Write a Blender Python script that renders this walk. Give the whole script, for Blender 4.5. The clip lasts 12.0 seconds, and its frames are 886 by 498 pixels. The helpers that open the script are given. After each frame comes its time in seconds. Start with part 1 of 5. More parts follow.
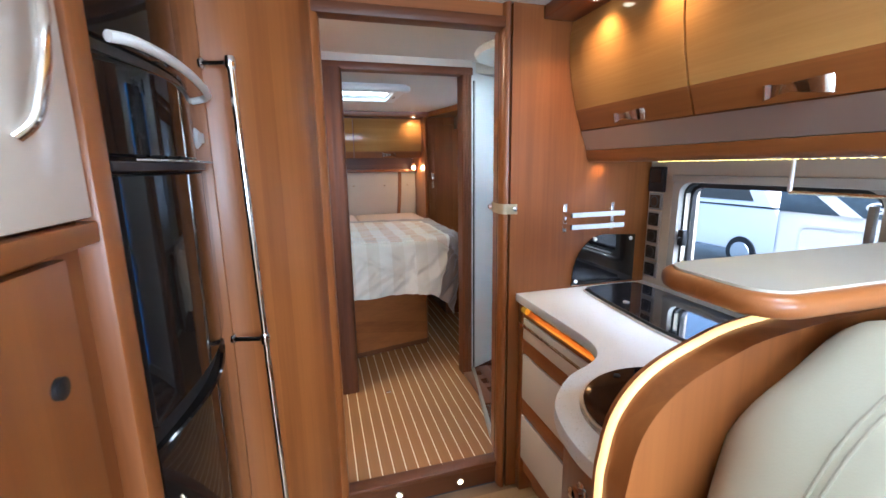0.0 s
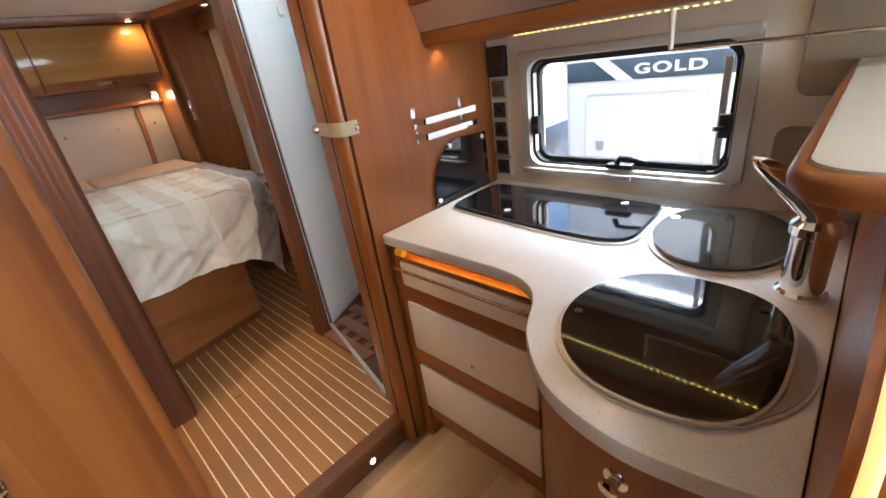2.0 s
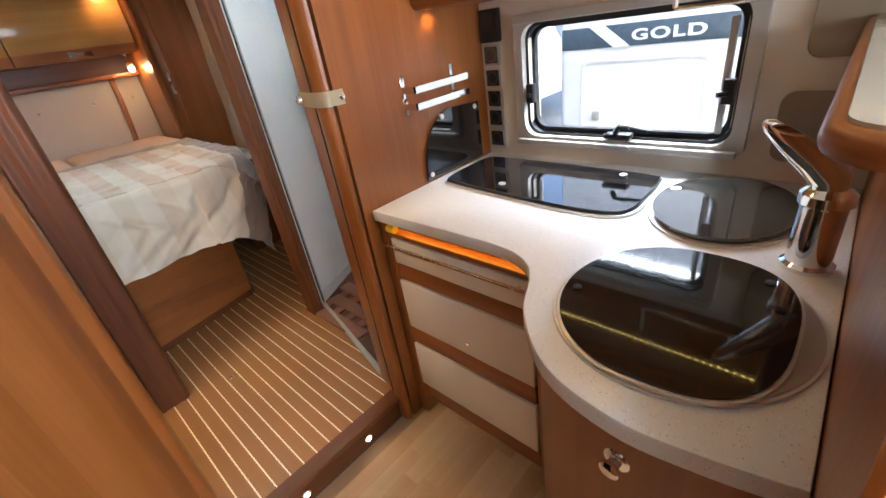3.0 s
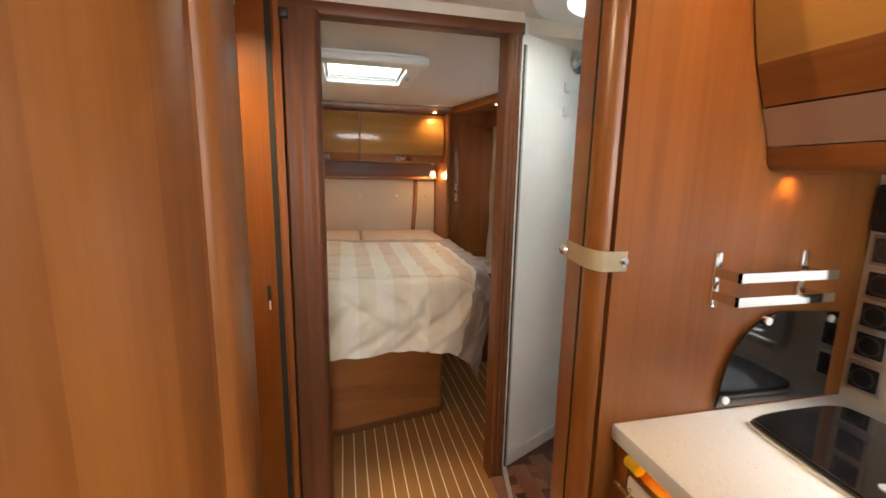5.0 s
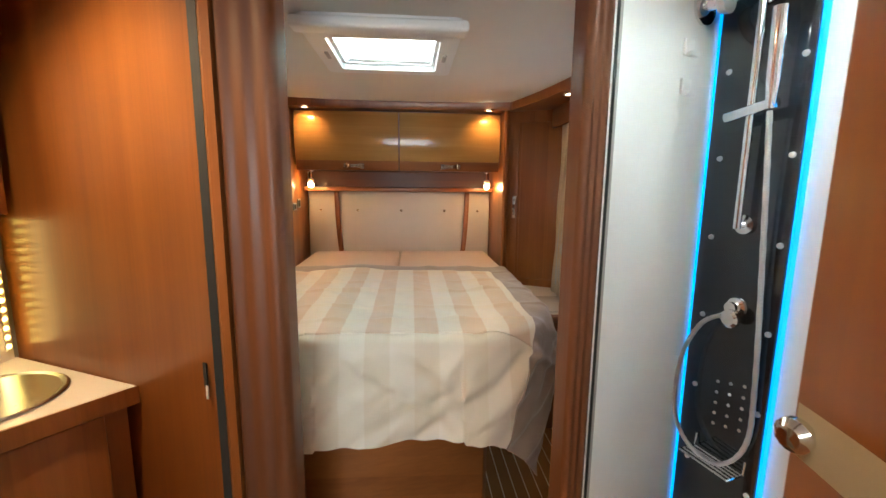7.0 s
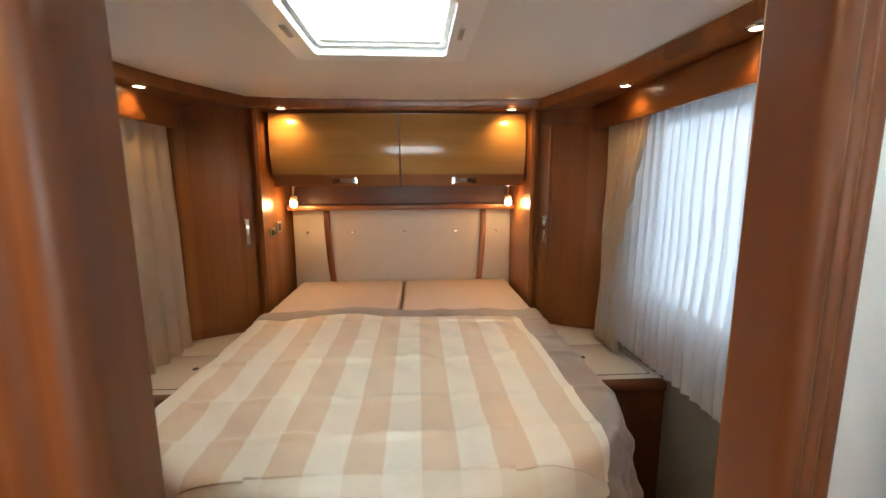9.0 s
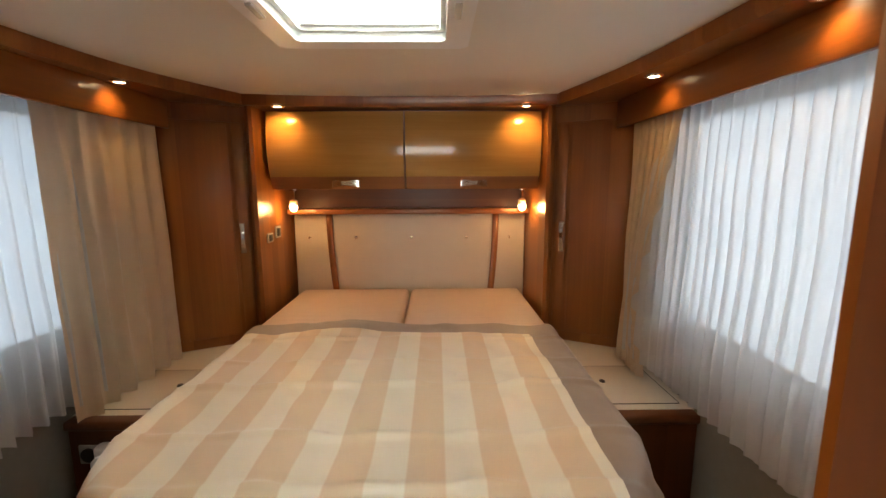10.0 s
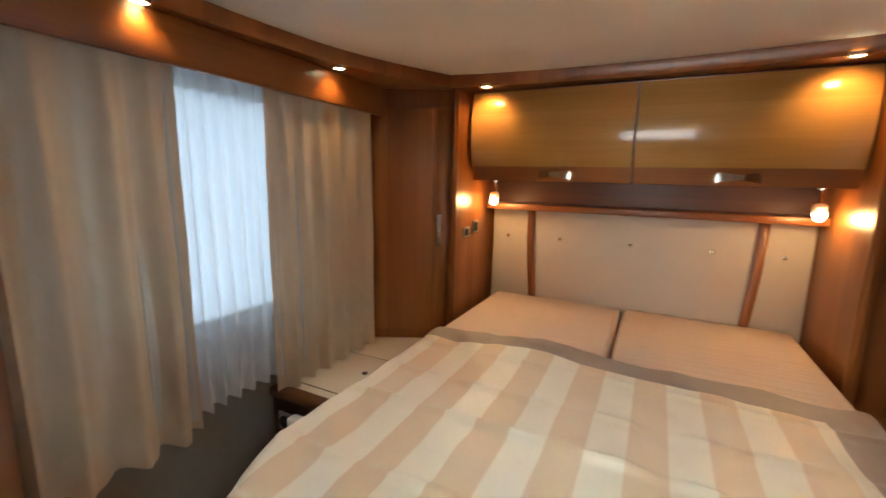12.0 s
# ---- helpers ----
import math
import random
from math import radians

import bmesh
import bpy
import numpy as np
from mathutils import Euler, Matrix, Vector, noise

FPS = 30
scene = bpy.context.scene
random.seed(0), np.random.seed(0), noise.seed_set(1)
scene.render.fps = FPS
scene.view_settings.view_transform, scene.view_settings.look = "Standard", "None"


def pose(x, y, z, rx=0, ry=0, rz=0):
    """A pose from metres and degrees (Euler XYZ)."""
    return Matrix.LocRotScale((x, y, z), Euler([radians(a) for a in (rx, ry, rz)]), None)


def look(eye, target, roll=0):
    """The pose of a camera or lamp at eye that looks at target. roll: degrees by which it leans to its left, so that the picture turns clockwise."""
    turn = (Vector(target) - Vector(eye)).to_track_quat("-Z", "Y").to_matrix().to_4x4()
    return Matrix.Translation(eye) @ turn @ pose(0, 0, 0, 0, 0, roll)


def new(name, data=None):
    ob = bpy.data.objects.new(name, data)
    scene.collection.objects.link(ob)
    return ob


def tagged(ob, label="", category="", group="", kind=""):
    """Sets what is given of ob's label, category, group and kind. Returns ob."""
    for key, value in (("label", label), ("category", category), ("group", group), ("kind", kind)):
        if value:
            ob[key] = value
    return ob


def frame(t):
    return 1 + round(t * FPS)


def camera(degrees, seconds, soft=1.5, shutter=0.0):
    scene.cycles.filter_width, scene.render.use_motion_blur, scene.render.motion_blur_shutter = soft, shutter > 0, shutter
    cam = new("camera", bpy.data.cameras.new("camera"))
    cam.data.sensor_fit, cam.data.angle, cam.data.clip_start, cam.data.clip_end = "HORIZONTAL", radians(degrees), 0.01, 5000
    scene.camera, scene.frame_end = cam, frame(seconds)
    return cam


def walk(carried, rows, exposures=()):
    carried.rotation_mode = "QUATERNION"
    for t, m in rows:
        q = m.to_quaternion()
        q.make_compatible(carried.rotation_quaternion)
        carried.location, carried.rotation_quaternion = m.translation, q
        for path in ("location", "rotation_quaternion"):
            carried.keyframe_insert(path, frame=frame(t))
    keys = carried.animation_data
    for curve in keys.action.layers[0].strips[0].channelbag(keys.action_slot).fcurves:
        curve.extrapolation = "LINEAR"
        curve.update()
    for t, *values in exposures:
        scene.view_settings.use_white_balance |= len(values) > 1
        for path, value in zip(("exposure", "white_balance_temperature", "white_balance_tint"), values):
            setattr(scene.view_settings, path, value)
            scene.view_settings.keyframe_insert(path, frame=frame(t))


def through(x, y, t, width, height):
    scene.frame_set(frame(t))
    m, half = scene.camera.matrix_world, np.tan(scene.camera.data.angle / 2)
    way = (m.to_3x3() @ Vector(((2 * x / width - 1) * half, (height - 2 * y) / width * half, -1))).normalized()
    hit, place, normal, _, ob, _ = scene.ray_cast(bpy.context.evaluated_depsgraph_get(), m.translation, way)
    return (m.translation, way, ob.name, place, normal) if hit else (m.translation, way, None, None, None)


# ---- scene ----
cam = camera(93.3, 12.0, 1.5, 0.2)
PATH = [
    (0, (0.015, -0.025, 1.468), (0.558, 1.86, 1.078), -0.8),
    (0.5, (0.034, 0.149, 1.469), (0.761, 1.954, 1.004), -2.7),
    (1, (0.059, 0.269, 1.469), (1.001, 1.94, 0.902), -4.7),
    (1.5, (0.046, 0.365, 1.465), (1.184, 1.855, 0.772), -6.8),
    (2, (0.033, 0.438, 1.451), (1.272, 1.767, 0.614), -8.5),
    (2.5, (0.039, 0.45, 1.435), (1.284, 1.701, 0.495), -9.4),
    (2.7, (0.042, 0.451, 1.429), (1.276, 1.695, 0.465), -9.3),
    (4.3, (0.193, 0.643, 1.464), (0.973, 2.412, 0.953), -2.0),
    (4.5, (0.199, 0.671, 1.462), (0.869, 2.503, 1.019), -0.7),
    (5, (0.229, 0.811, 1.453), (0.684, 2.728, 1.107), 1.1),
    (5.5, (0.275, 0.984, 1.469), (0.596, 2.934, 1.159), 1.0),
    (6, (0.344, 1.145, 1.467), (0.563, 3.108, 1.157), 1.0),
    (6.5, (0.424, 1.303, 1.476), (0.591, 3.272, 1.168), 0.8),
    (7, (0.443, 1.417, 1.471), (0.595, 3.387, 1.163), 0.6),
    (8.8, (0.425, 1.954, 1.564), (0.573, 3.924, 1.251), -0.4),
    (9, (0.453, 1.997, 1.574), (0.572, 3.969, 1.26), -0.3),
    (9.5, (0.509, 2.094, 1.587), (0.572, 4.069, 1.275), -0.2),
    (10, (0.524, 2.168, 1.579), (0.552, 4.145, 1.274), -0.2),
    (10.5, (0.519, 2.293, 1.577), (0.503, 4.272, 1.289), -0.1),
    (11, (0.51, 2.38, 1.584), (0.436, 4.358, 1.294), -0.1),
    (11.5, (0.510, 2.449, 1.576), (0.151, 4.393, 1.273), 0.1),
    (12, (0.463, 2.503, 1.560), (-0.428, 4.263, 1.227), 1.3),
]
walk(cam, [(t, look(eye, target, roll)) for t, eye, target, roll in PATH], [(0, 2.28, 4950, 8), (0.5, 2.3, 5400, 8), (1.5, 2.18, 5700, 10), (2.7, 2.27, 5550, 10), (4.5, 2.08, 6800, 10), (5.5, 2.33, 6200, 8), (7.0, 2.36, 6050, 6), (9.0, 2.40, 6250, 8), (9.5, 2.28, 6700, 10), (10.5, 2.05, 7900, 14), (11.5, 2.14, 8900, 12), (12, 2.28, 6500, 8)])

# ---- world and light ----
world = bpy.data.worlds.new("sky")
scene.world = world
world.use_nodes = True
wn = world.node_tree
sky = wn.nodes.new("ShaderNodeTexSky")
sky.sky_type, sky.sun_disc, sky.sun_elevation, sky.sun_rotation = "NISHITA", False, radians(42), radians(150)
sky.air_density, sky.dust_density = 1.0, 4.0
wn.links.new(sky.outputs[0], wn.nodes["Background"].inputs[0])
wn.nodes["Background"].inputs[1].default_value = 0.15


def lamp(name, kind, m, energy, color=(1, 1, 1), size=0.1, size_y=None, spot=None, blend=0.6):
    data = bpy.data.lights.new(name, kind)
    data.energy, data.color = energy, color
    if kind == "AREA":
        data.shape = "RECTANGLE"
        data.size, data.size_y = size, size_y or size
    elif kind == "SUN":
        data.angle = size
    else:
        data.shadow_soft_size = size
    if kind == "SPOT":
        data.spot_size, data.spot_blend = radians(spot), blend
    ob = new(name, data)
    ob.matrix_world = m
    return ob


DAY = (0.93, 0.97, 1.0)
WARM = (1.0, 0.56, 0.2)
lamp("sun", "SUN", look((-3, -4, 6), (0, 0, 0)), 1.0, (1, 0.97, 0.92), radians(12))
lamp("windscreen_light", "AREA", look((0.3, -2.28, 1.45), (0.3, 0, 1.25)), 15.5, DAY, 1.9, 0.8)
lamp("roof_hatch_light", "AREA", look((0.347, 3.185, 2.13), (0.347, 3.185, 0)), 6.8, (1.0, 0.96, 0.90), 0.40, 0.36).data.spread = radians(125)
# unseen fill lamp added over the front ceiling to brighten seat and worktop
lamp("front_fill_light", "AREA", look((0.55, -0.4, 2.16), (0.6, -0.1, 0)), 16, DAY, 0.45, 0.45)
lamp("side_window_light", "AREA", look((1.52, 3.27, 1.44), (0, 3.27, 1.4)), 1.15, (0.90, 0.95, 1.0), 0.9, 0.76)
lamp("side_window_light", "AREA", look((-0.87, 3.3, 1.44), (0.5, 3.3, 1.4)), 1.0, (0.92, 0.96, 1.0), 0.8, 0.76)
lamp("shower_hatch_light", "AREA", look((1.12, 2.1, 2.15), (1.12, 2.1, 0)), 10.5, (1.0, 0.97, 0.93), 0.45, 0.45)
lamp("kitchen_sky_light", "AREA", look((1.85, 1.0, 1.85), (1.15, 1.0, 1.0)), 12.5, DAY, 0.9, 0.5)

# ---- materials ----


def mat(name, color=(0.8, 0.8, 0.8), rough=0.5, metal=0.0, var=0.06, scale=6.0, bump=0.0, bump_scale=200.0, coat=0.0, **more):
    """A plain surface with two scales of unevenness in colour, gloss and relief."""
    m = bpy.data.materials.new(name)
    m.use_nodes = True
    nt = m.node_tree
    b = nt.nodes["Principled BSDF"]
    b.inputs["Roughness"].default_value, b.inputs["Metallic"].default_value = rough, metal
    b.inputs["Coat Weight"].default_value = coat
    b.inputs["Coat Roughness"].default_value = 0.08
    tc = nt.nodes.new("ShaderNodeTexCoord")
    n1 = nt.nodes.new("ShaderNodeTexNoise")
    n1.inputs["Scale"].default_value, n1.inputs["Detail"].default_value = scale, 6
    nt.links.new(tc.outputs["Object"], n1.inputs["Vector"])
    mix = nt.nodes.new("ShaderNodeMix")
    mix.data_type = "RGBA"
    mix.inputs[6].default_value = (*[c * (1 - var) for c in color], 1)
    mix.inputs[7].default_value = (*[min(1, c * (1 + var)) for c in color], 1)
    nt.links.new(n1.outputs["Fac"], mix.inputs[0])
    nt.links.new(mix.outputs[2], b.inputs["Base Color"])
    mr = nt.nodes.new("ShaderNodeMapRange")
    mr.inputs[3].default_value, mr.inputs[4].default_value = rough * 0.75, min(1, rough * 1.3)
    n2 = nt.nodes.new("ShaderNodeTexNoise")
    n2.inputs["Scale"].default_value, n2.inputs["Detail"].default_value = scale * 3, 4
    nt.links.new(tc.outputs["Object"], n2.inputs["Vector"])
    nt.links.new(n2.outputs["Fac"], mr.inputs[0])
    nt.links.new(mr.outputs[0], b.inputs["Roughness"])
    if bump:
        n3 = nt.nodes.new("ShaderNodeTexNoise")
        n3.inputs["Scale"].default_value, n3.inputs["Detail"].default_value = bump_scale, 3
        nt.links.new(tc.outputs["Object"], n3.inputs["Vector"])
        bp = nt.nodes.new("ShaderNodeBump")
        bp.inputs["Strength"].default_value, bp.inputs["Distance"].default_value = bump, 0.002
        nt.links.new(n3.outputs["Fac"], bp.inputs["Height"])
        nt.links.new(bp.outputs[0], b.inputs["Normal"])
    for key, value in more.items():
        b.inputs[key.replace("_", " ")].default_value = value
    return m


def wood(name, dark, light, axis=2, rough=0.34, coat=0.18, coarse=9.0, vary=0.0):
    """Varnished veneer whose grain runs along the axis given."""
    m = bpy.data.materials.new(name)
    m.use_nodes = True
    nt = m.node_tree
    b = nt.nodes["Principled BSDF"]
    b.inputs["Coat Weight"].default_value, b.inputs["Coat Roughness"].default_value = coat, 0.22 if coat < 0.2 else 0.1
    tc = nt.nodes.new("ShaderNodeTexCoord")
    noises = []
    for s, along, detail in ((coarse, 0.06, 5), (coarse * 9, 0.03, 4), (1.6, 0.5, 2)):
        mp = nt.nodes.new("ShaderNodeMapping")
        sc = [s, s, s]
        sc[axis] = s * along
        mp.inputs["Scale"].default_value = sc
        nt.links.new(tc.outputs["Object"], mp.inputs["Vector"])
        n = nt.nodes.new("ShaderNodeTexNoise")
        n.inputs["Scale"].default_value, n.inputs["Detail"].default_value, n.inputs["Distortion"].default_value = 1.0, detail, 0.6
        nt.links.new(mp.outputs[0], n.inputs["Vector"])
        noises.append(n)
    ramp = nt.nodes.new("ShaderNodeValToRGB")
    ramp.color_ramp.elements[0].position, ramp.color_ramp.elements[1].position = 0.32, 0.70
    ramp.color_ramp.elements[0].color, ramp.color_ramp.elements[1].color = (*dark, 1), (*light, 1)
    add = nt.nodes.new("ShaderNodeMix")
    add.inputs[0].default_value = 0.35
    nt.links.new(noises[0].outputs["Fac"], add.inputs[2])
    nt.links.new(noises[1].outputs["Fac"], add.inputs[3])
    add2 = nt.nodes.new("ShaderNodeMix")
    add2.inputs[0].default_value = 0.42
    nt.links.new(add.outputs[0], add2.inputs[2])
    nt.links.new(noises[2].outputs["Fac"], add2.inputs[3])
    # broad strips of veneer, each of its own tone
    sx = nt.nodes.new("ShaderNodeSeparateXYZ")
    nt.links.new(tc.outputs["Object"], sx.inputs[0])
    u = nt.nodes.new("ShaderNodeMath")
    u.operation = "MULTIPLY_ADD"
    u.inputs[1].default_value = 0.85
    nt.links.new(sx.outputs[1 if axis == 0 else 0], u.inputs[0])
    nt.links.new(sx.outputs[1 if axis == 2 else 2], u.inputs[2])
    snap = nt.nodes.new("ShaderNodeMath")
    snap.operation = "SNAP"
    snap.inputs[1].default_value = 0.085
    nt.links.new(u.outputs[0], snap.inputs[0])
    tone = nt.nodes.new("ShaderNodeTexWhiteNoise")
    tone.noise_dimensions = "1D"
    nt.links.new(snap.outputs[0], tone.inputs["W"])
    add3 = nt.nodes.new("ShaderNodeMix")
    add3.inputs[0].default_value = 0.13
    nt.links.new(add2.outputs[0], add3.inputs[2])
    nt.links.new(tone.outputs["Value"], add3.inputs[3])
    last = add3.outputs[0]
    if vary:
        info = nt.nodes.new("ShaderNodeObjectInfo")
        ad = nt.nodes.new("ShaderNodeMath")
        ad.operation = "MULTIPLY_ADD"
        ad.inputs[1].default_value = vary
        nt.links.new(info.outputs["Random"], ad.inputs[0])
        nt.links.new(last, ad.inputs[2])
        sub = nt.nodes.new("ShaderNodeMath")
        sub.operation = "SUBTRACT"
        sub.inputs[1].default_value = vary / 2
        nt.links.new(ad.outputs[0], sub.inputs[0])
        last = sub.outputs[0]
    nt.links.new(last, ramp.inputs[0])
    nt.links.new(ramp.outputs[0], b.inputs["Base Color"])
    mr = nt.nodes.new("ShaderNodeMapRange")
    mr.inputs[3].default_value, mr.inputs[4].default_value = rough * 0.8, rough * 1.35
    nt.links.new(noises[1].outputs["Fac"], mr.inputs[0])
    nt.links.new(mr.outputs[0], b.inputs["Roughness"])
    bp = nt.nodes.new("ShaderNodeBump")
    bp.inputs["Strength"].default_value, bp.inputs["Distance"].default_value = 0.06, 0.001
    nt.links.new(noises[1].outputs["Fac"], bp.inputs["Height"])
    nt.links.new(bp.outputs[0], b.inputs["Normal"])
    return m


def glow(name, color, strength):
    m = mat(name, color, 0.4)
    b = m.node_tree.nodes["Principled BSDF"]
    b.inputs["Emission Color"].default_value, b.inputs["Emission Strength"].default_value = (*color, 1), strength
    return m


def cloth_thin(name, color, through, rough=0.8):
    """Thin fabric that lets part of the light behind it through."""
    m = mat(name, color, rough, 0, 0.05, 20, 0.25, 900)
    nt = m.node_tree
    b = nt.nodes["Principled BSDF"]
    out = nt.nodes["Material Output"]
    tr = nt.nodes.new("ShaderNodeBsdfTranslucent")
    tr.inputs[0].default_value = (*color, 1)
    mix = nt.nodes.new("ShaderNodeMixShader")
    mix.inputs[0].default_value = through
    nt.links.new(b.outputs[0], mix.inputs[1])
    nt.links.new(tr.outputs[0], mix.inputs[2])
    nt.links.new(mix.outputs[0], out.inputs[0])
    return m


CH_D, CH_L = (0.160, 0.047, 0.008), (0.385, 0.138, 0.031)
WOOD = wood("pear_veneer_upright", CH_D, CH_L, 2)
WOOD_X = wood("pear_veneer_across", CH_D, CH_L, 0)
WOOD_Y = wood("pear_veneer_lengthwise", CH_D, CH_L, 1)
DARKWOOD = wood("dark_pear_profile", (0.074, 0.0225, 0.0056), (0.183, 0.059, 0.0138), 2, 0.46, 0.08)
DARKWOOD_X = wood("dark_pear_profile_across", (0.074, 0.0225, 0.0056), (0.183, 0.059, 0.0138), 0, 0.46, 0.08)
GLOSS_X = wood("gloss_light_veneer_across", (0.35, 0.165, 0.040), (0.52, 0.28, 0.080), 0, 0.08, 0.15, 16)
GLOSS_Y = wood("gloss_light_veneer_lengthwise", (0.35, 0.165, 0.040), (0.52, 0.28, 0.080), 1, 0.08, 0.15, 16)
for gloss in (GLOSS_X, GLOSS_Y):
    gloss.node_tree.nodes["Principled BSDF"].inputs["Specular IOR Level"].default_value = 0.25
DECK = wood("teak_deck_plank", (0.23, 0.095, 0.020), (0.38, 0.175, 0.044), 1, 0.40, 0.15, 14, 0.10)
CAULK = mat("cream_deck_joint", (0.86, 0.76, 0.56), 0.5, 0, 0.05)
OAK = wood("pale_oak_floor", (0.44, 0.28, 0.14), (0.60, 0.43, 0.25), 0, 0.4, 0.1, 10, 0.3)
CREAM = mat("cream_lacquer", (0.76, 0.71, 0.62), 0.22, 0, 0.03, 3, 0.02, 300, 0.4)
WALL = mat("cream_wall_lining", (0.70, 0.63, 0.51), 0.55, 0, 0.04, 4, 0.15, 350)
CEIL = mat("white_ceiling_fabric", (0.74, 0.71, 0.64), 0.8, 0, 0.03, 3, 0.25, 600)
WHITE = mat("white_plastic", (0.78, 0.785, 0.77), 0.36, 0, 0.012, 2, 0.03, 150)
WORKTOP = None
CHROME = mat("chrome", (0.82, 0.82, 0.82), 0.07, 1.0, 0.03, 30)
STEEL = mat("brushed_steel", (0.72, 0.71, 0.69), 0.42, 1.0, 0.02, 40)
BRASS = mat("champagne_metal", (0.76, 0.69, 0.54), 0.25, 1.0, 0.05, 30)
BLACKGLASS = mat("black_glass", (0.006, 0.006, 0.007), 0.015, 0, 0.1, 5, 0, 1, 1.0)
FRIDGEBLACK = mat("black_fridge_gloss", (0.010, 0.009, 0.008), 0.035, 0, 0.1, 5, Specular_IOR_Level=0.35)
BLACK = mat("black_plastic", (0.014, 0.014, 0.015), 0.35, 0, 0.1, 20, 0.05, 400)
GREY = mat("grey_plastic", (0.36, 0.35, 0.33), 0.4, 0, 0.05, 12)
GREYFOIL = mat("brushed_aluminium_foil", (0.52, 0.50, 0.48), 0.33, 0.85, 0.04, 3)
LEATHER = mat("beige_leather", (0.45, 0.425, 0.305), 0.42, 0, 0.05, 5, 0.10, 420)
LEATHER_H = mat("cream_headboard_leather", (0.62, 0.53, 0.42), 0.5, 0, 0.05, 9, 0.3, 260)
TAUPE = mat("taupe_satin_border", (0.33, 0.26, 0.20), 0.38, 0, 0.08, 14, 0.2, 700, Sheen_Weight=0.3)
MATTRESS = None
DRAPE = cloth_thin("taupe_satin_curtain", (0.60, 0.485, 0.355), 0.16, 0.40)
SHEER = cloth_thin("white_sheer_curtain", (0.80, 0.80, 0.80), 0.5)
nt = SHEER.node_tree
veil = nt.nodes.new("ShaderNodeMixShader")
veil.inputs[0].default_value = 0.30
nt.links.new(nt.nodes["Material Output"].inputs[0].links[0].from_socket, veil.inputs[1])
nt.links.new(nt.nodes.new("ShaderNodeBsdfTransparent").outputs[0], veil.inputs[2])
nt.links.new(veil.outputs[0], nt.nodes["Material Output"].inputs[0])
GREYCARPET = mat("grey_wall_carpet", (0.26, 0.25, 0.215), 0.95, 0, 0.08, 30, 0.6, 500)
SPOTGLOW = glow("lit_spot_lens", (1.0, 0.80, 0.50), 4.0)
BULB = glow("lit_reading_bulb", (1.0, 0.70, 0.36), 6.0)
LEDGOLD = glow("lit_warm_led_tube", (0.95, 0.55, 0.17), 0.32)
LEDAMBER = glow("lit_amber_led", (1.0, 0.46, 0.03), 2.2)
LEDBLUE = glow("lit_blue_led", (0.01, 0.30, 0.80), 0.36)
LEDYEL = glow("lit_yellow_led", (1.0, 0.66, 0.12), 2.6)
HATCHPANE = cloth_thin("frosted_hatch_pane", (0.50, 0.55, 0.56), 0.8, 0.3)
RUBBER = mat("black_seal_and_gap", (0.02, 0.024, 0.024), 0.6)

# ---- builders ----


def box(x0, x1, y0, y1, z0, z1, bevel=0.0, seg=2):
    bm = bmesh.new()
    bmesh.ops.create_cube(bm, size=1)
    for v in bm.verts:
        v.co = ((x0 + x1) / 2 + v.co.x * (x1 - x0), (y0 + y1) / 2 + v.co.y * (y1 - y0), (z0 + z1) / 2 + v.co.z * (z1 - z0))
    if bevel:
        bmesh.ops.bevel(bm, geom=bm.edges[:], offset=bevel, segments=seg, affect="EDGES", profile=0.5)
    return bm


def prism(pts, lo, hi, axis=2, bevel=0.0, seg=2):
    """A polygon drawn out along an axis; pts are (x, y), (x, z) or (y, z) for axis 2, 1, 0."""
    bm = bmesh.new()

    def put(p, h):
        return (p[0], p[1], h) if axis == 2 else (p[0], h, p[1]) if axis == 1 else (h, p[0], p[1])
    a = [bm.verts.new(put(p, lo)) for p in pts]
    b = [bm.verts.new(put(p, hi)) for p in pts]
    bm.faces.new(a)
    bm.faces.new(b)
    for i in range(len(pts)):
        j = (i + 1) % len(pts)
        bm.faces.new((a[i], a[j], b[j], b[i]))
    bmesh.ops.recalc_face_normals(bm, faces=bm.faces)
    if bevel:
        caps = [e for e in bm.edges if any(len(f.verts) == len(pts) and len(pts) != 4 for f in e.link_faces)] if len(pts) != 4 else bm.edges[:]
        bmesh.ops.bevel(bm, geom=caps, offset=bevel, segments=seg, affect="EDGES", profile=0.5)
    return bm


def smooth_loop(pts, n=8, closed=True):
    """Catmull-Rom through the points."""
    out, k = [], len(pts)
    for i in range(k if closed else k - 1):
        p = [Vector(pts[(i + d) % k]) if closed else Vector(pts[min(max(i + d, 0), k - 1)]) for d in (-1, 0, 1, 2)]
        for s in range(n):
            t = s / n
            out.append(tuple(0.5 * (2 * p[1] + (p[2] - p[0]) * t + (2 * p[0] - 5 * p[1] + 4 * p[2] - p[3]) * t * t + (3 * p[1] - p[0] - 3 * p[2] + p[3]) * t ** 3)))
    if not closed:
        out.append(tuple(pts[-1]))
    return out


def rounded(x0, x1, y0, y1, r, n=6):
    pts = []
    for cx, cy, a in ((x1 - r, y1 - r, 0), (x0 + r, y1 - r, 90), (x0 + r, y0 + r, 180), (x1 - r, y0 + r, 270)):
        for i in range(n + 1):
            w = radians(a + 90 * i / n)
            pts.append((cx + r * math.cos(w), cy + r * math.sin(w)))
    return pts


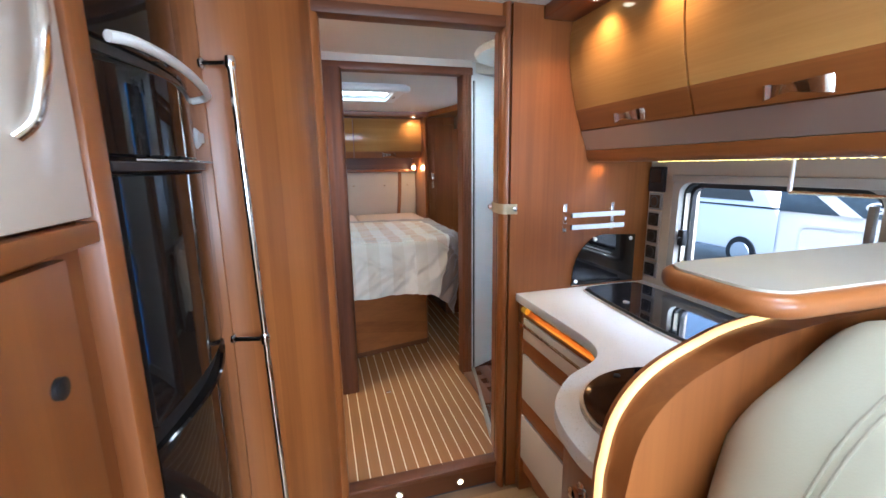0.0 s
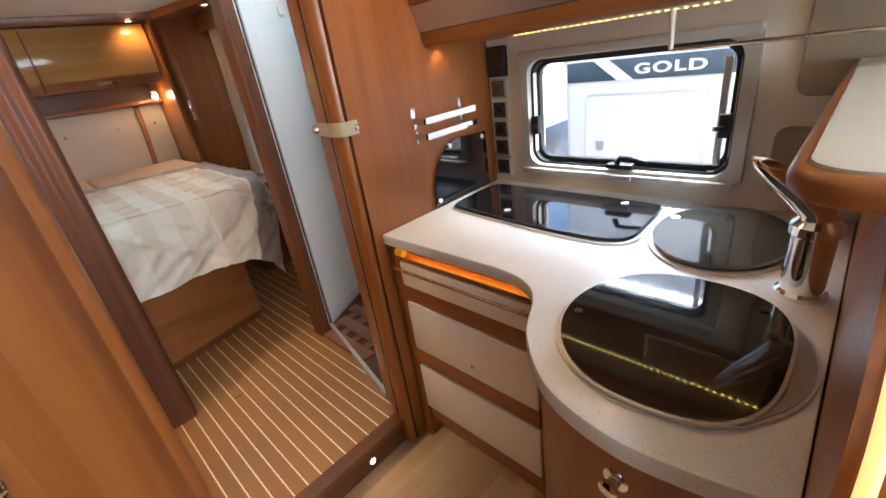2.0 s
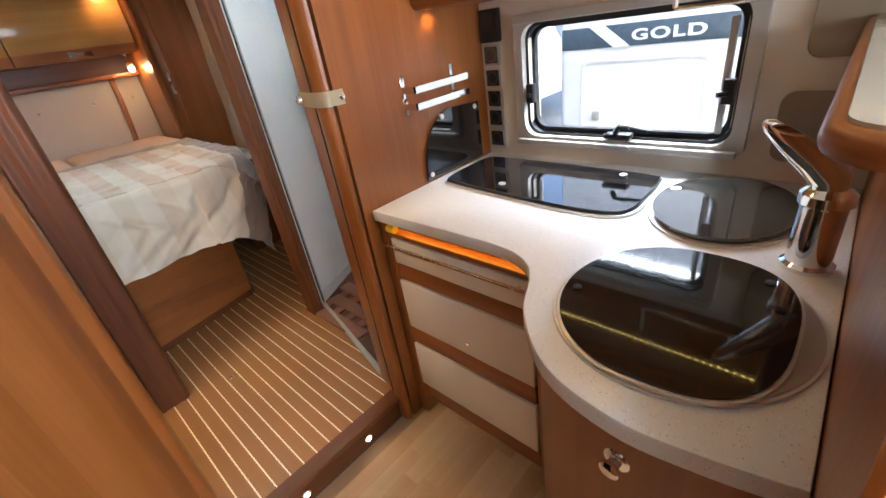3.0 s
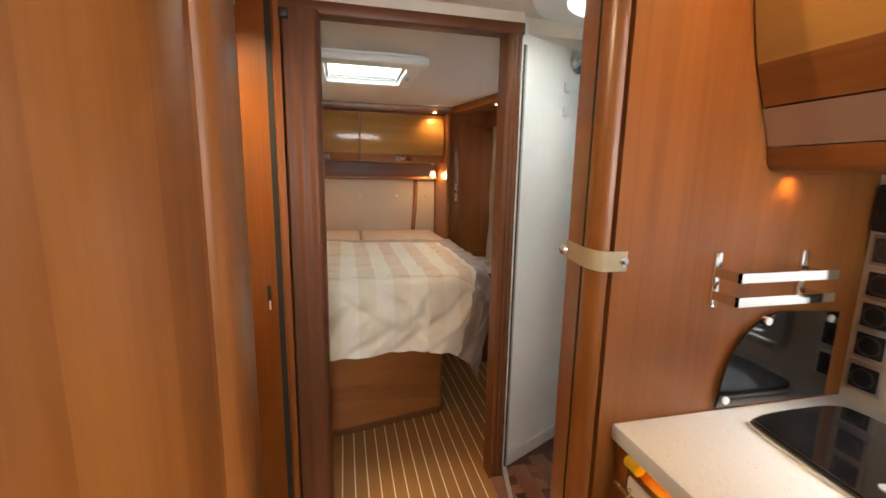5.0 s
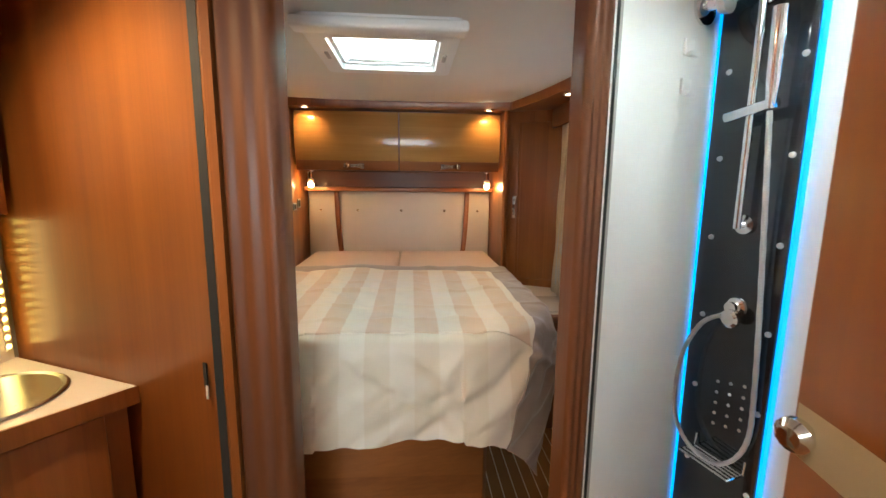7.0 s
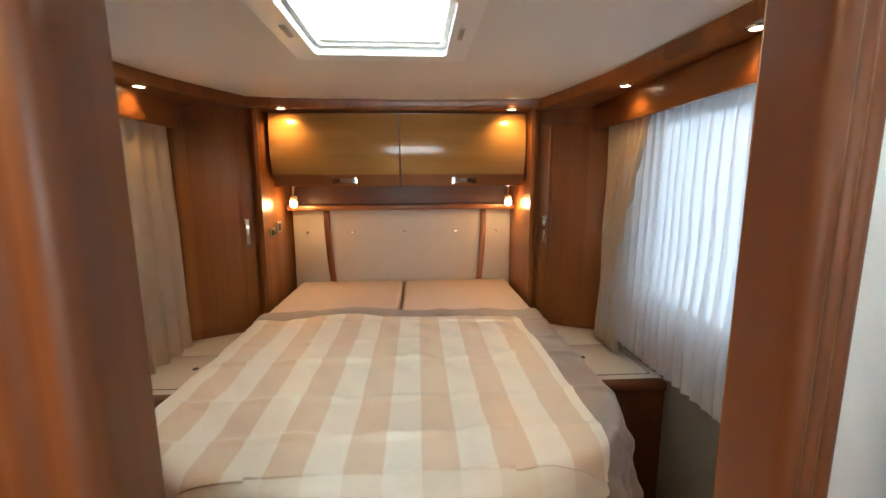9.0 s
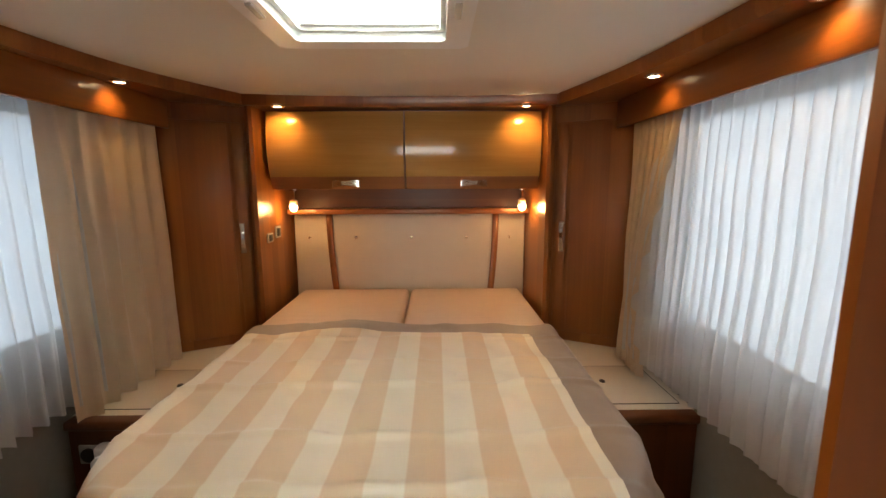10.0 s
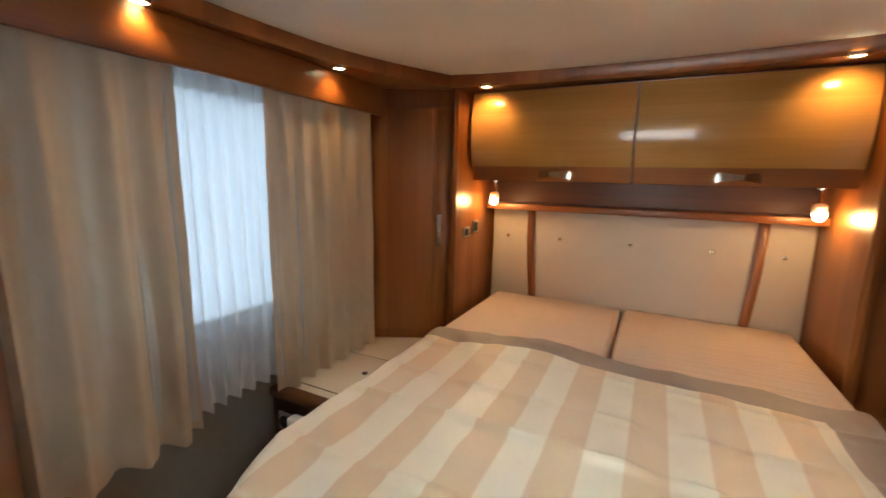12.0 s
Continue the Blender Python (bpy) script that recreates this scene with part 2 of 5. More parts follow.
def tube(pts, r, n=10, closed=False):
    """A round bar through the points; r is one radius or one for each point."""
    bm = bmesh.new()
    P = [Vector(p) for p in pts]
    rings = []
    up = None
    for i, p in enumerate(P):
        if closed:
            d = P[(i + 1) % len(P)] - P[i - 1]
        else:
            d = P[min(i + 1, len(P) - 1)] - P[max(i - 1, 0)]
        d.normalize()
        if up is None:
            up = d.orthogonal().normalized()
        up = (up - d * up.dot(d)).normalized()
        side = d.cross(up)
        rr = r[i] if isinstance(r, (list, tuple)) else r
        rings.append([bm.verts.new(p + (up * math.cos(2 * math.pi * k / n) + side * math.sin(2 * math.pi * k / n)) * rr) for k in range(n)])
    for i in range(len(rings) if closed else len(rings) - 1):
        a, b = rings[i], rings[(i + 1) % len(rings)]
        for k in range(n):
            bm.faces.new((a[k], a[(k + 1) % n], b[(k + 1) % n], b[k]))
    if not closed:
        bm.faces.new(rings[0][::-1])
        bm.faces.new(rings[-1])
    bmesh.ops.recalc_face_normals(bm, faces=bm.faces)
    return bm


def turned(profile, at=(0, 0, 0), n=24, axis=(0, 0, 1), ring=False):
    """A turned shape: (radius, height) pairs round an axis through at."""
    bm = bmesh.new()
    rot = Vector((0, 0, 1)).rotation_difference(Vector(axis)).to_matrix()
    rings = []
    for r, h in profile:
        rings.append([bm.verts.new(Vector(at) + rot @ Vector((max(r, 1e-4) * math.cos(2 * math.pi * k / n), max(r, 1e-4) * math.sin(2 * math.pi * k / n), h))) for k in range(n)])
    for a, b in zip(rings, rings[1:] + (rings[:1] if ring else [])):
        for k in range(n):
            bm.faces.new((a[k], a[(k + 1) % n], b[(k + 1) % n], b[k]))
    if not ring:
        bm.faces.new(rings[0][::-1])
        bm.faces.new(rings[-1])
    bmesh.ops.recalc_face_normals(bm, faces=bm.faces)
    return bm


def grid_sheet(nu, nv, f, thick=0.0):
    """A sheet from a function of u, v in 0..1; with a thickness it is closed."""
    bm = bmesh.new()
    rows = [[bm.verts.new(f(i / nu, j / nv)) for j in range(nv + 1)] for i in range(nu + 1)]
    for i in range(nu):
        for j in range(nv):
            bm.faces.new((rows[i][j], rows[i + 1][j], rows[i + 1][j + 1], rows[i][j + 1]))
    if thick:
        bmesh.ops.solidify(bm, geom=bm.faces[:], thickness=thick)
    bmesh.ops.recalc_face_normals(bm, faces=bm.faces)
    return bm


def merge(*bms):
    """Joins pieces of one part into one mesh."""
    out = bmesh.new()
    for b in bms:
        me = bpy.data.meshes.new("piece")
        b.to_mesh(me)
        out.from_mesh(me)
        bpy.data.meshes.remove(me)
        b.free()
    return out


BASE = {}
# the bedroom is drawn in its own measures: scale and shift of x, y, z that set it into the vehicle
PLAIN = ((1, 0), (1, 0), (1, 0))
BEDROOM = ((0.917, 0.0737), (0.965, -0.10), (0.93, 0.048))
SITE = [PLAIN]


def sited(p):
    return Vector([c * k + d for c, (k, d) in zip(p, SITE[0])])



def finish(name, bm, material, smooth=None):
    me = bpy.data.meshes.new(name)
    if SITE[0] is not PLAIN:
        for v in bm.verts:
            v.co = sited(v.co)
    bm.to_mesh(me)
    bm.free()
    me.materials.append(material)
    ob = new(name, me)
    me.shade_smooth()
    me.set_sharp_from_angle(angle=radians(smooth if smooth else 35))
    return ob


def thing(name, label, category, group="", at=(0, 0, 0)):
    """An empty at the base of a thing, for its parts."""
    ob = new(name)
    ob.empty_display_size = 0.05
    ob.location = sited(at)
    BASE[ob.name] = sited(at)
    return tagged(ob, label, category, group)


def part(name, bm, material, parent, label="", smooth=None):
    ob = finish(name, bm, material, smooth)
    ob.parent = parent
    ob.matrix_parent_inverse = Matrix.Translation(-BASE.get(parent.name, Vector((0, 0, 0))))
    return tagged(ob, label)


def solid(name, bm, material, label, category="", kind="structure", group="", smooth=None):
    return tagged(finish(name, bm, material, smooth), label, category or "wall", group, kind)


# ---- the shell ----
XL, XR, YR, YF, ZC, ZB = -0.80, 1.45, 4.79, -2.3, 2.06, 0.12
ZCB = 2.001
solid("floor", box(XL, XR, YF, 1.57, -0.05, -0.004), mat("floor_base", (0.33, 0.22, 0.13), 0.5), "pale oak-look vinyl floor of the kitchen", "floor")
solid("floor_raised", box(XL, XR, 1.62, YR, 0.06, ZB - 0.003), CAULK, "raised teak deck floor with cream joints", "floor")


def wall_with_hole(name, x0, x1, hole, z0, z1, ya, yb, material, label):
    """A side wall between ya and yb with one window hole (y0, y1, z0, z1)."""
    h0, h1, k0, k1 = hole
    bms = [box(x0, x1, ya, h0, z0, z1), box(x0, x1, h1, yb, z0, z1), box(x0, x1, h0, h1, z0, k0), box(x0, x1, h0, h1, k1, z1)]
    return solid(name, merge(*bms), material, label)


wall_with_hole("wall_right_kitchen", 1.43, 1.50, (0.70, 1.33, 1.03, 1.39), 0, ZC, YF, 1.60, WALL, "cream lined kitchen side wall")
wall_with_hole("wall_right_bedroom", XR, 1.50, (2.80, 3.74, 1.05, 1.84), 0, ZC, 1.60, YR, GREYCARPET, "bedroom side wall with grey carpet lining")
wall_with_hole("wall_left_bedroom", XL - 0.05, XL, (2.88, 3.70, 1.05, 1.84), 0, ZC, 1.70, YR, GREYCARPET, "bedroom side wall with grey carpet lining")
solid("wall_left_front", box(XL - 0.05, XL, YF, 1.70, 0, ZC), WALL, "cream lined side wall")
solid("wall_rear", box(XL - 0.05, 1.50, YR, YR + 0.05, 0, ZC), WALL, "rear wall behind the bed")
bms = [box(XL - 0.05, 1.50, YF - 0.05, YF, 0, 1.0), box(XL - 0.05, 1.50, YF - 0.05, YF, 1.9, ZC), box(XL - 0.05, -0.7, YF - 0.05, YF, 1.0, 1.9), box(1.3, 1.50, YF - 0.05, YF, 1.0, 1.9)]
solid("wall_front", merge(*bms), WALL, "plain front wall with the windscreen opening")


def plate_with_holes(xa, xb, ya, yb, z0, z1, holes):
    xs = sorted({xa, xb, *[h[0] for h in holes], *[h[1] for h in holes]})
    ys = sorted({ya, yb, *[h[2] for h in holes], *[h[3] for h in holes]})
    bms = []
    for y0, y1 in zip(ys, ys[1:]):
        for x0, x1 in zip(xs, xs[1:]):
            cx, cy = (x0 + x1) / 2, (y0 + y1) / 2
            if not any(a < cx < b and c < cy < d for a, b, c, d in holes):
                bms.append(box(x0, x1, y0, y1, z0, z1))
    bm = merge(*bms)
    bmesh.ops.remove_doubles(bm, verts=bm.verts, dist=1e-5)
    return bm


# the third opening is added, unseen, to let the front fill lamp in
HATCH, SHOWERHATCH, FILLHOLE = (0.14, 0.555, 2.975, 3.395), (0.97, 1.27, 1.95, 2.25), (0.38, 0.86, -0.25, 0.25)
solid("ceiling", plate_with_holes(XL - 0.05, 1.50, YF, 2.44, ZC, ZC + 0.05, [SHOWERHATCH, FILLHOLE]), CEIL, "white fabric covered ceiling", "ceiling")
solid("ceiling_bedroom", plate_with_holes(XL - 0.05, 1.50, 2.44, YR, ZCB, ZC + 0.05, [HATCH]), CEIL, "white fabric covered bedroom ceiling", "ceiling")
for a, b, c, d in (HATCH, SHOWERHATCH, FILLHOLE):
    z = ZC + 0.05
    bm = merge(box(a - 0.02, a, c - 0.02, d + 0.02, z, z + 0.09), box(b, b + 0.02, c - 0.02, d + 0.02, z, z + 0.09),
               box(a, b, c - 0.02, c, z, z + 0.09), box(a, b, d, d + 0.02, z, z + 0.09), box(a - 0.02, b + 0.02, c - 0.02, d + 0.02, z + 0.09, z + 0.10))
    solid("trim", bm, WHITE, "white shaft over a ceiling opening", "trim")

# step between kitchen and washroom
step = thing("step", "dark wooden step riser with two small lights", "step", at=(0.4, 1.57, 0))
step["kind"] = "structure"
part("riser", box(-0.3, 0.80, 1.572, 1.62, 0.0, 0.095), DARKWOOD_X, step)
part("nosing", box(-0.3, 0.78, 1.555, 1.62, 0.095, 0.121, 0.006), DARKWOOD_X, step, "rounded wooden nosing")
for x in (0.258, 0.540):
    lt = part("step_light", turned([(0.0, 0.0), (0.018, 0.0), (0.018, 0.006), (0.011, 0.008)], (x, 1.572, 0.045), 18, (0, -1, 0)), CHROME, step, "small round chrome step light")
    part("lens", turned([(0.0, 0.004), (0.011, 0.004), (0.011, 0.009), (0.0, 0.010)], (x, 1.572, 0.045), 16, (0, -1, 0)), SPOTGLOW, lt)

# partition between kitchen and washroom
solid("wall_kitchen_partition", merge(box(0.750, 1.43, 1.53, 1.56, 0, ZC), box(0.742, 1.43, 1.56, 1.60, 0, ZC)), WOOD, "pear wood partition beside the kitchen worktop")
solid("door_frame_kitchen", prism([(0.742, 1.534), (0.735, 1.525), (0.724, 1.527), (0.715, 1.54), (0.713, 1.565), (0.717, 1.586), (0.726, 1.596), (0.742, 1.597)], 0, ZC), WOOD, "rounded pear wood door jamb", "door frame", smooth=50)
door = thing("folding_door", "pear wood folding door strapped open beside the shower", "door", at=(0.74, 1.66, ZB))
part("leaf", prism([(0.722, 1.602), (0.78, 1.602), (0.79, 1.70), (0.78, 1.712), (0.757, 1.712), (0.747, 1.702)], ZB, 1.99), WOOD, door)
# shade of the gap between leaf and jamb, drawn as a black strip
part("gap_shade", box(0.722, 0.77, 1.5985, 1.6015, ZB, 1.99), RUBBER, door)
column = prism(smooth_loop([(-0.30, 1.265), (-0.235, 1.275), (-0.17, 1.305), (-0.105, 1.352), (-0.048, 1.41), (-0.008, 1.465), (0.014, 1.515)], 5, False) + [(0.017, 1.530), (0.022, 1.532), (0.036, 1.536), (0.044, 1.55), (0.048, 1.59), (0.047, 1.675), (0.036, 1.69), (-0.30, 1.69)], 0, ZC)
solid("wall_column", column, WOOD, "rounded pear wood column beside the fridge", smooth=50)
solid("wall_washroom_front", box(XL, -0.30, 1.56, 1.64, 0, ZC), WOOD, "washroom front wall")
solid("door_head_kitchen", box(0.02, 0.742, 1.532, 1.60, 1.972, 2.012, 0.004), DARKWOOD_X, "dark wood head of the passage doorway", "trim")
solid("wall_over_door_kitchen", box(0.02, 0.742, 1.55, 1.60, 2.012, ZC), WOOD_X, "wood strip above the doorway")

# doorway between washroom and bedroom


def fluted(x0, x1, y, depth, flutes, round_left, round_right):
    """Outline of a moulded jamb: a front with shallow flutes between two quarter rounds."""
    pts = [(x0, y + depth)]
    r0, r1 = round_left, round_right
    pts += [(x0 + r0 - r0 * math.cos(a), y + r0 - r0 * math.sin(a)) for a in [math.pi / 2 * k / 6 for k in range(7)]]
    a0, a1 = x0 + r0, x1 - r1
    for k in range(1, flutes * 8):
        u = k / (flutes * 8)
        pts.append((a0 + (a1 - a0) * u, y + 0.004 * math.sin(math.pi * flutes * u) ** 2))
    pts += [(x1 - r1 + r1 * math.sin(a), y + r1 - r1 * math.cos(a)) for a in [math.pi / 2 * k / 6 for k in range(7)]]
    return pts + [(x1, y + depth)]


solid("door_frame_bedroom_a", prism(fluted(0.041, 0.161, 2.358, 0.085, 2, 0.008, 0.024), ZB, 1.985), DARKWOOD, "fluted dark wood door jamb", "door frame", smooth=60)
solid("door_frame_bedroom_b", prism(fluted(0.833, 0.893, 2.372, 0.09, 2, 0.016, 0.010), ZB, 1.985), DARKWOOD, "fluted dark wood door jamb", "door frame", smooth=60)
solid("door_head_bedroom", box(0.02, 0.90, 2.372, 2.44, 1.975, 2.018, 0.006), DARKWOOD_X, "dark wood head of the bedroom doorway", "trim")
solid("wall_over_door_bedroom", box(-0.3, 0.90, 2.39, 2.438, 2.018, ZC), CEIL, "white strip above the bedroom doorway")
solid("door_latch_box", box(0.035, 0.065, 2.335, 2.36, 1.945, 1.972, 0.003), BLACK, "black door catch at the door head", "catch", "thing")
# slanted washroom rear wall, its light edge profile and seal
solid("wall_washroom_rear", prism([(-0.014, 2.385), (-0.285, 2.540), (XL, 2.775), (XL, 2.82), (-0.27, 2.60), (-0.01, 2.445)], ZB, ZC), WOOD, "slanted pear wood washroom wall")
solid("seal", prism([(-0.014, 2.383), (-0.012, 2.368), (0.008, 2.364), (0.010, 2.40)], ZB, 2.01), RUBBER, "black rubber door seal", "trim")
solid("door_frame_strip", prism([(0.009, 2.364), (0.018, 2.354), (0.036, 2.354), (0.040, 2.40), (0.011, 2.41)], ZB, 2.01), WOOD, "light pear wood door strip", "door frame")
# ---- kitchen ----


def worktop_material():
    m = mat("speckled_grey_worktop", (0.66, 0.685, 0.69), 0.42, 0, 0.04, 5, 0.03, 300, 0.08)
    nt = m.node_tree
    b = nt.nodes["Principled BSDF"]
    old = b.inputs["Base Color"].links[0].from_socket
    tc = nt.nodes.new("ShaderNodeTexCoord")
    vo = nt.nodes.new("ShaderNodeTexVoronoi")
    vo.inputs["Scale"].default_value = 260
    nt.links.new(tc.outputs["Object"], vo.inputs["Vector"])
    lt = nt.nodes.new("ShaderNodeMath")
    lt.operation = "LESS_THAN"
    lt.inputs[1].default_value = 0.30
    nt.links.new(vo.outputs["Distance"], lt.inputs[0])
    sep = nt.nodes.new("ShaderNodeSeparateColor")
    nt.links.new(vo.outputs["Color"], sep.inputs[0])
    gt = nt.nodes.new("ShaderNodeMath")
    gt.operation = "GREATER_THAN"
    gt.inputs[1].default_value = 0.55
    nt.links.new(sep.outputs[0], gt.inputs[0])
    mul = nt.nodes.new("ShaderNodeMath")
    mul.operation = "MULTIPLY"
    nt.links.new(lt.outputs[0], mul.inputs[0])
    nt.links.new(gt.outputs[0], mul.inputs[1])
    ramp = nt.nodes.new("ShaderNodeValToRGB")
    ramp.color_ramp.elements[0].color, ramp.color_ramp.elements[1].color = (0.36, 0.34, 0.31, 1), (0.88, 0.87, 0.85, 1)
    nt.links.new(sep.outputs[1], ramp.inputs[0])
    mix = nt.nodes.new("ShaderNodeMix")
    mix.data_type = "RGBA"
    nt.links.new(mul.outputs[0], mix.inputs[0])
    nt.links.new(old, mix.inputs[6])
    nt.links.new(ramp.outputs[0], mix.inputs[7])
    nt.links.new(mix.outputs[2], b.inputs["Base Color"])
    return m


WORKTOP = worktop_material()
BUMP = smooth_loop([(0.484, 0.402), (0.463, 0.50), (0.455, 0.61), (0.492, 0.735), (0.590, 0.835), (0.690, 0.885), (0.742, 0.925), (0.772, 0.985), (0.782, 1.06)], 6, False)
solid("worktop", prism(BUMP + [(0.782, 1.528), (1.43, 1.528), (1.43, 0.402)], 0.897, 0.935, 2, 0.006, 2), WORKTOP, "pale grey speckled kitchen worktop with a rounded bay", "worktop", "thing")

unit = thing("drawer_unit", "pear wood kitchen base unit with three cream drawers", "cabinet", at=(1.1, 1.2, 0))
part("body", merge(box(0.815, 1.42, 0.96, 1.528, 0.10, 0.835), box(0.86, 1.42, 0.96, 1.528, 0.0, 0.10)), WOOD_Y, unit)
part("side_post", box(0.797, 0.86, 1.487, 1.528, 0, 0.895, 0.003), WOOD, unit)
part("light_recess", box(0.84, 1.40, 0.93, 1.487, 0.836, 0.895), WOOD_Y, unit)
part("lower_lip", box(0.798, 0.835, 0.93, 1.486, 0.842, 0.858, 0.003), WOOD_Y, unit)
part("led_strip", box(0.822, 0.836, 0.94, 1.47, 0.889, 0.895), LEDAMBER, unit, "amber glowing light strip")
part("lamp_end", tube([(0.797, 1.484, 0.874), (0.797, 1.450, 0.874)], 0.013, 12), mat("yellow_plastic", (0.75, 0.5, 0.02), 0.35), unit, "yellow plug of the light strip")
for z0, z1 in ((0.745, 0.838), (0.47, 0.675), (0.178, 0.388)):
    d = part("drawer_front", box(0.797, 0.815, 0.955, 1.484, z0, z1, 0.003), CREAM, unit, "cream lacquered drawer front")
    if z0 > 0.7:
        part("rail", tube([(0.783, 0.965, 0.815), (0.783, 1.50, 0.815)], 0.0055), BRASS, d, "champagne coloured towel rail")
        for y in (0.985, 1.47):
            part("rail_bracket", tube([(0.783, y, 0.815), (0.80, y, 0.815)], 0.005), BRASS, d)
    elif z0 > 0.4:
        part("push_button", turned([(0, 0), (0.007, 0), (0.007, 0.004), (0.0, 0.005)], (0.797, 1.2, 0.52), 14, (-1, 0, 0)), BRASS, d)
for z0, z1 in ((0.68, 0.74), (0.395, 0.465)):
    part("cross_rail", box(0.801, 0.815, 0.955, 1.486, z0, z1, 0.002), WOOD_Y, unit)

CURVE = [(x + 0.03 if y < 0.8 else x + 0.02, min(y, 0.97) - (0.02 if y > 0.78 else 0)) for x, y in BUMP if y < 0.96]
cur = thing("curved_end_cabinet", "curved pear wood end cabinet below the sink", "cabinet", at=(0.8, 0.65, 0))
part("body", prism(CURVE + [(0.82, 0.955), (1.42, 0.955), (1.42, 0.405), (0.53, 0.405)], 0.06, 0.896), WOOD, cur, smooth=50)
part("plinth", prism([(x + 0.05, y) for x, y in CURVE] + [(1.40, 0.95), (1.40, 0.44), (0.6, 0.44)], 0.0, 0.06), DARKWOOD, cur)
kn = part("knob", turned([(0.0, 0.0), (0.021, 0.0), (0.021, 0.004), (0.010, 0.006), (0.009, 0.016), (0.015, 0.020), (0.016, 0.028), (0.010, 0.031), (0, 0.031)], (0.489, 0.607, 0.81), 24, (-1, 0.1, 0)), CHROME, cur, "round chrome push lock")

# hob with its glass lid
HOB = smooth_loop([(1.085, 1.472), (1.055, 1.42), (1.028, 1.18), (1.014, 0.97), (1.028, 0.855), (1.075, 0.812), (1.16, 0.808), (1.29, 0.815), (1.335, 0.85), (1.350, 1.1), (1.350, 1.40), (1.325, 1.470), (1.22, 1.482)], 6)


def inset(pts, d):
    """The loop moved inwards by d (counter-clockwise or not)."""
    n = len(pts)
    area = sum(pts[i][0] * pts[(i + 1) % n][1] - pts[(i + 1) % n][0] * pts[i][1] for i in range(n))
    s = 1 if area > 0 else -1
    out = []
    for i in range(n):
        a, b = Vector(pts[i - 1]), Vector(pts[(i + 1) % n])
        t = (b - a).normalized()
        out.append((pts[i][0] - t.y * d * s, pts[i][1] + t.x * d * s))
    return out


hob = thing("hob", "built-in gas hob under a closed black glass lid", "hob", at=(1.2, 1.16, 0.935))
part("rim", prism(HOB, 0.9355, 0.942), STEEL, hob, "steel rim")
part("seal", prism(inset(HOB, 0.006), 0.941, 0.944), RUBBER, hob)
lid = part("glass_lid", prism(inset(HOB, 0.012), 0.944, 0.951), BLACKGLASS, hob, "black tinted glass lid")
for x, y in ((1.10, 1.24), (1.295, 0.93)):
    part("knob", turned([(0, 0), (0.012, 0), (0.012, 0.003), (0, 0.0035)], (x, y, 0.951), 16), STEEL, lid)


def round_lid(name, pts, label, slit=None):
    t = thing(name, label, "sink", at=(sum(p[0] for p in pts) / len(pts), sum(p[1] for p in pts) / len(pts), 0.935))
    part("rim", prism(pts, 0.9355, 0.941), STEEL, t, "steel rim")
    part("bowl_edge", prism(inset(pts, 0.005), 0.941, 0.943), mat("satin_rim_steel", (0.50, 0.47, 0.43), 0.35, 0.9), t)
    return t


SINK = [(0.727 + 0.211 * math.cos(a), 0.612 + 0.205 * math.sin(a)) for a in [2 * math.pi * i / 48 for i in range(48)]]
sink = round_lid("sink", SINK, "round steel sink closed by a black glass lid")


def lid_outline(cx, cy, rx, up, down):
    """Round at the far side, squarer towards the near side."""
    pts = []
    for k in range(56):
        a = 2 * math.pi * k / 56
        c, d = math.cos(a), math.sin(a)
        e = 1.0 if d > 0 else 0.70
        pts.append((cx + rx * math.copysign(abs(c) ** e, c), cy + (up if d > 0 else down) * math.copysign(abs(d) ** e, d)))
    return pts


LIDRING = lid_outline(0.726, 0.625, 0.206, 0.182, 0.184)
SLID = inset(LIDRING, 0.005)
part("lid_seal", prism(LIDRING, 0.9425, 0.948), STEEL, sink, "thin steel edge of the lid")
gl = part("glass_lid", prism(SLID, 0.9445, 0.951), BLACKGLASS, sink, "black glass sink lid")
for x, y in ((0.69, 0.775), (0.865, 0.50), (0.79, 0.475)):
    part("stud", turned([(0, 0), (0.008, 0), (0.008, 0.003), (0, 0.0035)], (x, y, 0.951), 14), BLACK, gl)
DRAIN = [(1.178 + 0.200 * math.cos(a), 0.642 + 0.160 * math.sin(a)) for a in [2 * math.pi * i / 48 for i in range(48)]]
drain = round_lid("draining_bowl", DRAIN, "round draining bowl covered with smoked glass")
SMOKE = mat("smoked_grey_glass", (0.05, 0.048, 0.04), 0.06, 0, 0.1, 5, 0, 1, 1.0)
g2 = part("glass_lid", prism(inset(DRAIN, 0.010), 0.945, 0.954), SMOKE, drain, "smoked glass lid")
part("finger_hole", turned([(0, 0), (0.013, 0), (0.013, 0.002), (0, 0.002)], (1.235, 0.765, 0.9535), 16), STEEL, g2)

tap = thing("kitchen_tap", "tall chrome single-lever kitchen tap", "tap", at=(0.975, 0.468, 0.935))
part("body", turned([(0.0, 0), (0.042, 0), (0.042, 0.008), (0.035, 0.014), (0.034, 0.125), (0.040, 0.130), (0.040, 0.148), (0.028, 0.160), (0, 0.162)], (0.985, 0.462, 0.935), 28), CHROME, tap)
part("spout", tube([(0.985, 0.462, 1.085), (0.982, 0.468, 1.115), (0.968, 0.495, 1.145), (0.950, 0.530, 1.178), (0.934, 0.560, 1.208), (0.930, 0.568, 1.214)], [0.026, 0.030, 0.026, 0.020, 0.012, 0.004], 16), CHROME, tap, smooth=60)
